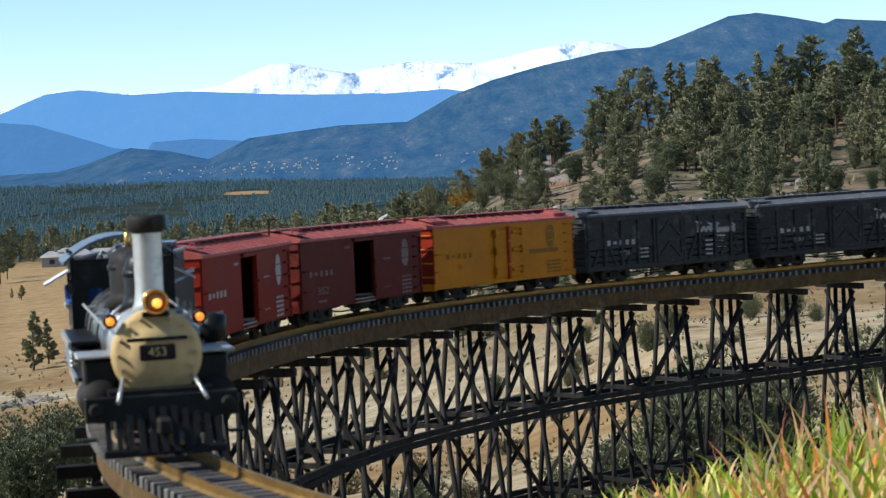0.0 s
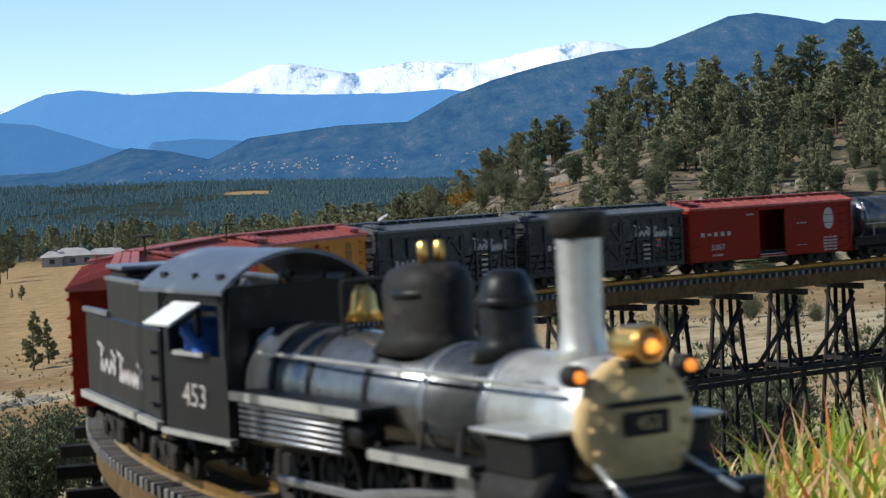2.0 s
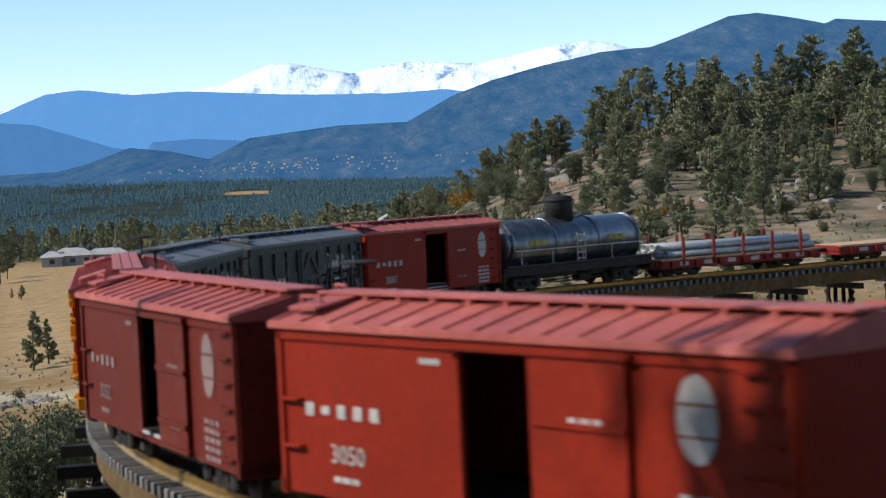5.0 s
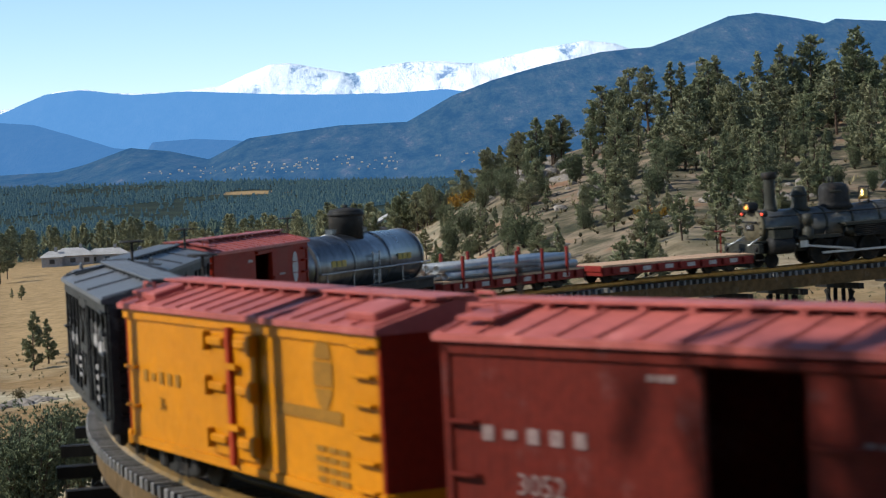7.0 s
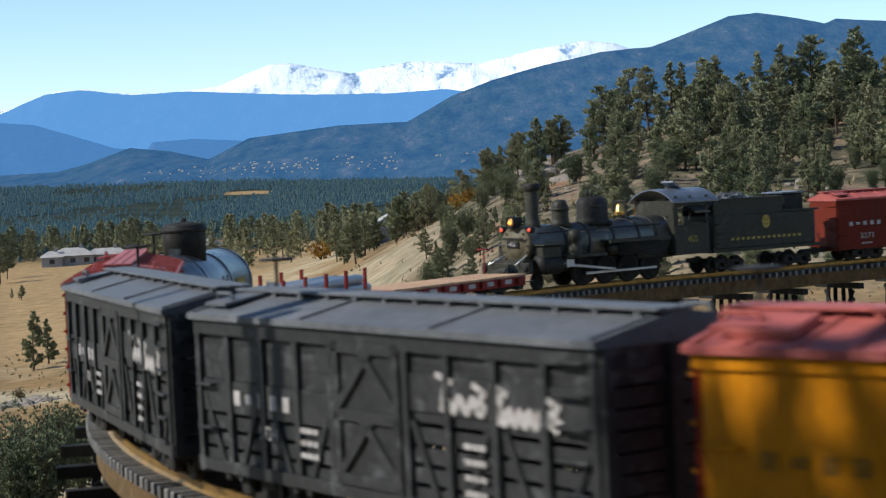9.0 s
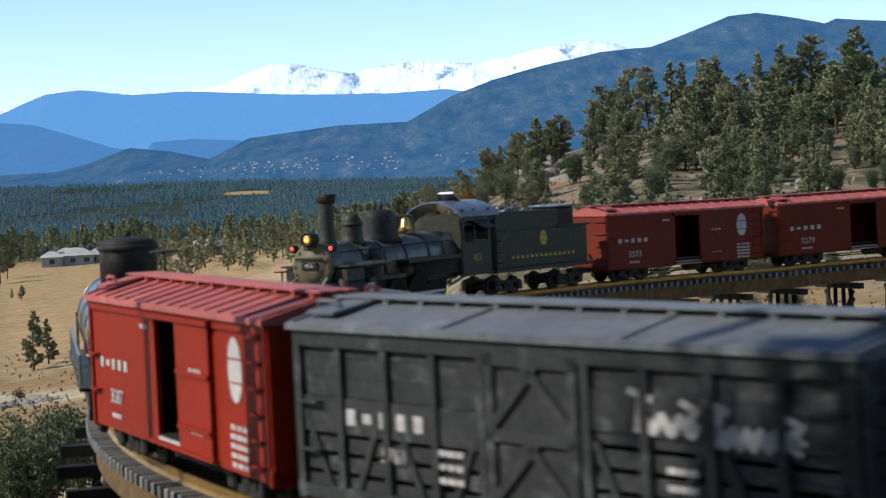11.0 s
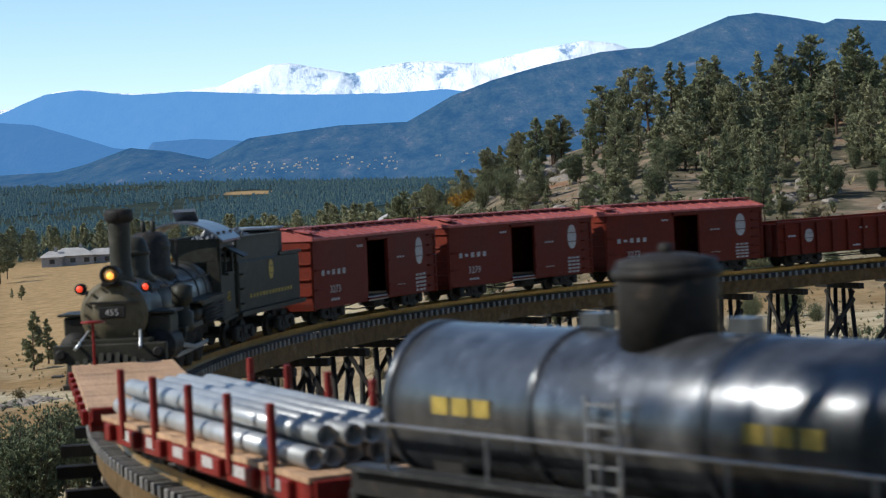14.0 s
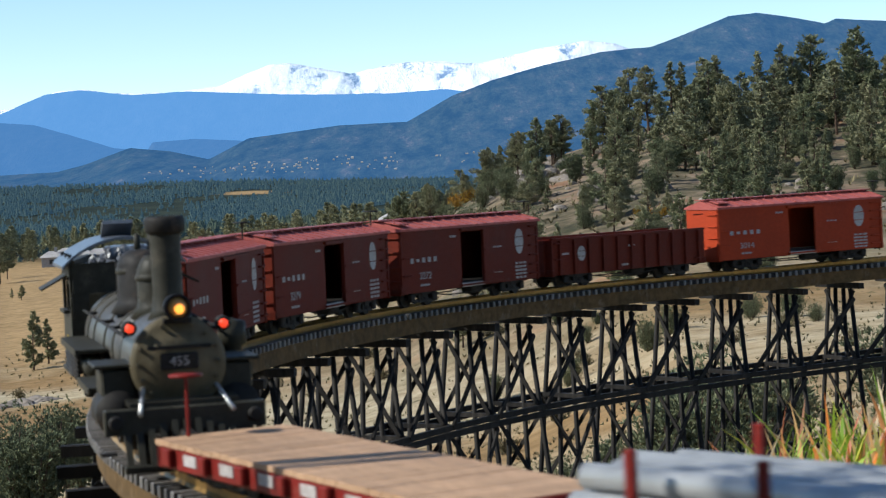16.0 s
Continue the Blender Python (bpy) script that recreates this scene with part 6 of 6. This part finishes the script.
def clearing(b, r, r_):
    if b < -5.5 and r < 645 or b < -7.5 and r < 690 and r_.random() < 0.7:
        return False
    n = noise.noise(Vector((r * math.sin(math.radians(b)) / 70, r * math.cos(math.radians(b)) / 110, 5.5)))
    return n > -0.18 or r_.random() < 0.12


def meadow_gap(b, r, r_):
    a = math.radians(b)
    if math.hypot(r * math.sin(a) + 105, (r * math.cos(a) - 1125) / 3.0) < 14:
        return False
    return clearing(b, r, r_)


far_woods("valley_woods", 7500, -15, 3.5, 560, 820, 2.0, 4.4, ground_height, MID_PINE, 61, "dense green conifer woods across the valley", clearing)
far_woods("far_valley_woods", 17000, -15, 4.5, 800, 1300, 1.5, 3.4, ground_height, FAR_PINE, 62, "dense dark green conifer woods far down the valley, blue haze painted in", meadow_gap)


# ---- houses ----
SIDING = surface("grey_siding", (0.30, 0.28, 0.26), 0.8, grain=2, vary=0.2, wear_scale=0.5, bump=0.2)
SHINGLE = surface("pale_grey_shingles", (0.32, 0.30, 0.28), 0.85, grain=3, vary=0.25, wear_scale=0.4, bump=0.3)
PANE = surface("window_glass", (0.02, 0.025, 0.03), 0.1, grain=2, vary=0.1, bump=0.0, spec=0.5)
CAR_PAINT = surface("white_car_paint", (0.75, 0.75, 0.76), 0.25, grain=2, vary=0.05, bump=0.0, spec=0.5)


def house(b, r, turn, blocks, label):
    x, y, z = polar(b, r)
    h = tagged(new("house"), label, "house")
    h.matrix_basis = pose(x, y, z - 0.4, 0, 0, turn)
    for (bx, by, w, d, hh, rise) in blocks:
        part("wall", boxed((w, d, hh + 0.4), (bx, by, hh / 2 + 0.2)), SIDING, h)
        bm = bmesh.new()
        o = 0.6
        ridge = max(0.5, w / 2 - d / 2 * 0.7)
        vs = [bm.verts.new(p) for p in ((bx - w / 2 - o, by - d / 2 - o, hh + 0.3), (bx + w / 2 + o, by - d / 2 - o, hh + 0.3), (bx + w / 2 + o, by + d / 2 + o, hh + 0.3), (bx - w / 2 - o, by + d / 2 + o, hh + 0.3), (bx - ridge, by, hh + 0.3 + rise), (bx + ridge, by, hh + 0.3 + rise))]
        for f in ((0, 1, 5, 4), (1, 2, 5), (2, 3, 4, 5), (3, 0, 4), (3, 2, 1, 0)):
            bm.faces.new([vs[i] for i in f])
        roof = part("roof", bm, SHINGLE, h, "pale grey hipped roof")
        part("chimney", boxed((0.9, 0.9, 1.6), (bx + w * 0.2, by, hh + rise + 0.5)), SIDING, roof)
        n = max(1, int(w / 3.2))
        for i in range(n):
            part("window", boxed((1.5, 0.12, 1.3), (bx - w / 2 + (i + 0.5) * w / n, by - d / 2 - 0.04, hh * 0.55 + 0.3)), PANE, h, "dark window")
    return h


house(-10.3, 610, 10, [(0, 0, 12, 9, 3.0, 2.2), (10, 1.5, 12, 7, 2.8, 1.8), (-6, -3, 6, 6, 2.8, 1.8)], "long low grey house with pale hipped roofs")
house(-6.65, 560, -15, [(0, 0, 9, 7, 3, 2)], "small grey house among pines")
village_v, village_f = [], []
for _ in range(110):
    vb, rise_ = rnd.triangular(-9.0, 2.5, -4.6), math.tan(math.radians(rnd.triangular(-0.18, 0.34, 0.08)))
    vr = 1260.0
    while vr < 2100 and SLOPES["backdrop_mountain"](vr * math.sin(math.radians(vb)), vr * math.cos(math.radians(vb))) < vr * rise_:
        vr += 8
    x, y = vr * math.sin(math.radians(vb)), vr * math.cos(math.radians(vb))
    z = SLOPES["backdrop_mountain"](x, y) - 0.3
    w, d, h = rnd.uniform(0.8, 2.4), rnd.uniform(1, 2), rnd.uniform(0.7, 1.3)
    k = len(village_v)
    village_v += [(x + a * w / 2, y + c * d / 2, z + e * h) for a in (-1, 1) for c in (-1, 1) for e in (0, 1)] + [(x - w / 2, y, z + h * 1.5), (x + w / 2, y, z + h * 1.5)]
    village_f += [tuple(k + i for i in f) for f in ((0, 4, 5, 1), (2, 3, 7, 6), (0, 1, 3, 2), (4, 6, 7, 5), (1, 5, 9, 8), (3, 8, 9, 7), (1, 8, 3), (5, 7, 9), (0, 2, 6, 4))]
village_me = bpy.data.meshes.new("far_village")
village_me.from_pydata(village_v, [], village_f)
village_me.materials.append(SHINGLE)
tagged(new("far_village", village_me), "scattered pale houses far down the valley", "houses", kind="stuff")
shed = tagged(new("shed"), "grey shed with a steep single-slope roof among pines", "shed")
sx, sy_, sz = polar(-1.85, 395)
shed.matrix_basis = pose(sx, sy_, sz + 1.6, 0, 0, 12)
part("wall", boxed((5.0, 4.0, 3.4), (0, 0, 0.2)), SIDING, shed)
part("roof", boxed((7.4, 5.4, 0.3), (0, 0, 2.9), Matrix.Rotation(-0.45, 3, "Y")), SHINGLE, shed, "sloping grey roof")
part("post", boxed((0.3, 0.3, 4.6), (2.9, -2.0, 1.2)), SIDING, shed)
for i, (b, r, turn) in enumerate(((-7.85, 606, 20), (-7.65, 612, 70))):
    x, y, z = polar(b, r)
    v = tagged(new("parked_car"), "small white car parked by the road", "car", "parked cars")
    v.matrix_basis = pose(x, y, z, 0, 0, turn)
    part("body", boxed((4.3, 1.8, 0.7), (0, 0, 0.65), bevel=0.15), CAR_PAINT, v)
    part("cabin", boxed((2.3, 1.6, 0.6), (-0.2, 0, 1.25), bevel=0.2), PANE, v, "dark glass cabin")
    for wx in (-1.35, 1.35):
        for wy in (-0.85, 0.85):
            part("wheel", tubed((wx, wy - 0.1, 0.33), (wx, wy + 0.1, 0.33), 0.33, seg=14), GRIME, v)

# ---- the grassy edge ----
GRASS = bpy.data.materials.new("autumn_grass_blades")
GRASS.use_nodes = True
_nt = GRASS.node_tree
_g = _nt.nodes.new("ShaderNodeNewGeometry")
_c = ramp(_nt, _g.outputs["Random Per Island"], [(0.0, (0.14, 0.27, 0.02)), (0.3, (0.33, 0.46, 0.035)), (0.45, (0.60, 0.56, 0.09)), (0.6, (0.70, 0.52, 0.25)), (0.78, (0.66, 0.20, 0.03)), (0.9, (0.75, 0.65, 0.42)), (1.0, (0.42, 0.09, 0.03))])
_b = _nt.nodes["Principled BSDF"]
_nt.links.new(_c, _b.inputs["Base Color"])
_b.inputs["Roughness"].default_value = 0.55
_b.inputs["Subsurface Weight"].default_value = 0.0
_tr = _nt.nodes.new("ShaderNodeBsdfTranslucent")
_nt.links.new(_c, _tr.inputs[0])
_mx = _nt.nodes.new("ShaderNodeMixShader")
_mx.inputs[0].default_value = 0.35
_nt.links.new(_b.outputs[0], _mx.inputs[1])
_nt.links.new(_tr.outputs[0], _mx.inputs[2])
_nt.links.new(_mx.outputs[0], _nt.nodes["Material Output"].inputs[0])


def blade(verts, faces, base, lean, height, width, r_):
    """A curved tapering blade, folded along its middle."""
    k0 = len(verts)
    n = 6
    side = Vector((-lean.y, lean.x, 0)).normalized() if lean.length > 1e-6 else Vector((1, 0, 0))
    twist = r_.uniform(-1.2, 1.2)
    side = Matrix.Rotation(twist, 3, "Z") @ side
    for i in range(n):
        t = i / (n - 1)
        p = base + Vector((lean.x * t * t, lean.y * t * t, height * (t - 0.25 * t * t * lean.length / max(height, 0.01))))
        w = width * (1 - t ** 1.7) * (0.55 + 0.45 * min(1, 3 * t)) + 0.0002
        fold = Vector((0, 0, -w * 0.25))
        verts += [tuple(p - side * w / 2), tuple(p + fold), tuple(p + side * w / 2)]
        if i:
            k = k0 + 3 * i
            faces += [(k - 3, k - 2, k + 1, k), (k - 2, k - 1, k + 2, k + 1)]


r_ = random.Random(77)
gv, gf = [], []
for _ in range(1500):
    b = r_.uniform(3.0, 14.5)
    r = r_.uniform(1.95, 2.75)
    x, y, z = polar(b, r)
    tall = 0.030 + 0.105 * float(smoothstep((b - 4.0) / 7.0)) * r_.random() ** 1.8 + 0.012 * r_.random()
    a = r_.uniform(0, 2 * math.pi)
    k = r_.uniform(0.1, 0.7) * tall
    blade(gv, gf, Vector((x, y, z - 0.004)), Vector((math.cos(a) * k, math.sin(a) * k, 0)), tall, r_.uniform(0.004, 0.0125), r_)
grass_me = bpy.data.meshes.new("grass")
grass_me.from_pydata(gv, [], gf)
grass_me.polygons.foreach_set("use_smooth", [True] * len(gf))
grass_me.materials.append(GRASS)
tagged(new("grass", grass_me), "tall green, yellow and rust-red autumn grass", "grass", kind="stuff")
sx, sy_, sz = polar(8.1, 1.98)
bm = tube(bmesh.new(), (0, 0, -0.05), (0, 0, 0.040), 0.0075, seg=14)
box(bm, (0.034, 0.030, 0.008), (0, 0, 0.043), bevel=0.002)
spike = tagged(part("rusty_spike", smooth(bm), RUST), "rusty iron spike standing in the grass", "spike")
spike.matrix_basis = pose(sx, sy_, sz, 3, -2, 20)

# Unseen stalks, added between sun and near curve to cast shadow bands.
weed = tagged(new("tall_weed"), "unseen bare stalks added to cast shadow bands on the near track", "weed")
for ws, rr, top in ((3.548, 0.007, 0.46), (3.785, 0.012, 0.50), (3.815, 0.008, 0.44)):
    wx, wy, _z = on_track(ws, -0.05, 0.09) + SUN_FROM * 0.8
    wz = ground_height(wx, wy)
    bm = bmesh.new()
    p = Vector((wx, wy, wz - 0.02))
    for i in range(8):
        q = p + Vector((rnd.gauss(0, 0.002), rnd.gauss(0, 0.002), (top - wz) / 8))
        tube(bm, p, q, rr, rr * 0.96, 8, False)
        p = q
    part("stalk", smooth(bm), BARK, weed, "unseen shadow-casting stalk")

# unseen shrubs added sunward; their tops shade car flanks on the near curve
LEAFY = foliage_material("shade_shrub_leaves", (0.05, 0.07, 0.025), (0.16, 0.19, 0.06))
shade_hedge = []
for i, gs in enumerate((4.40, 4.60, 4.82, 5.04, 5.28)):
    at = on_track(gs, -0.05, 0.096) + SUN_FROM * 1.8
    gz = ground_height(at.x, at.y)
    if not shade_hedge:
        shade_hedge.append(bush("garden_shrub", 1.0, 0.40, 91, 4600, LEAFY, 0.045, "unseen leafy green shrub added to shade the near track", "shrub", "garden shrubs"))
        ob = shade_hedge[0]
    else:
        ob = copy_thing(shade_hedge[0], pose(0, 0, 0))
    ob.matrix_basis = pose(at.x, at.y, gz, 0, 0, 70 * i)
    ob.scale = (1.0, 1.0, at.z - gz)


def motions():
    times = [i * 0.25 for i in range(65)]
    for car, s, spread in TRAIN:
        walk(car, [(t, place(s + along(t), spread)) for t in times])
    walk(figure, [(t, place(3.146 + along(t), (0.17, 0.12)) @ pose(-0.165, -0.034, 0.088)) for t in times])


motions()
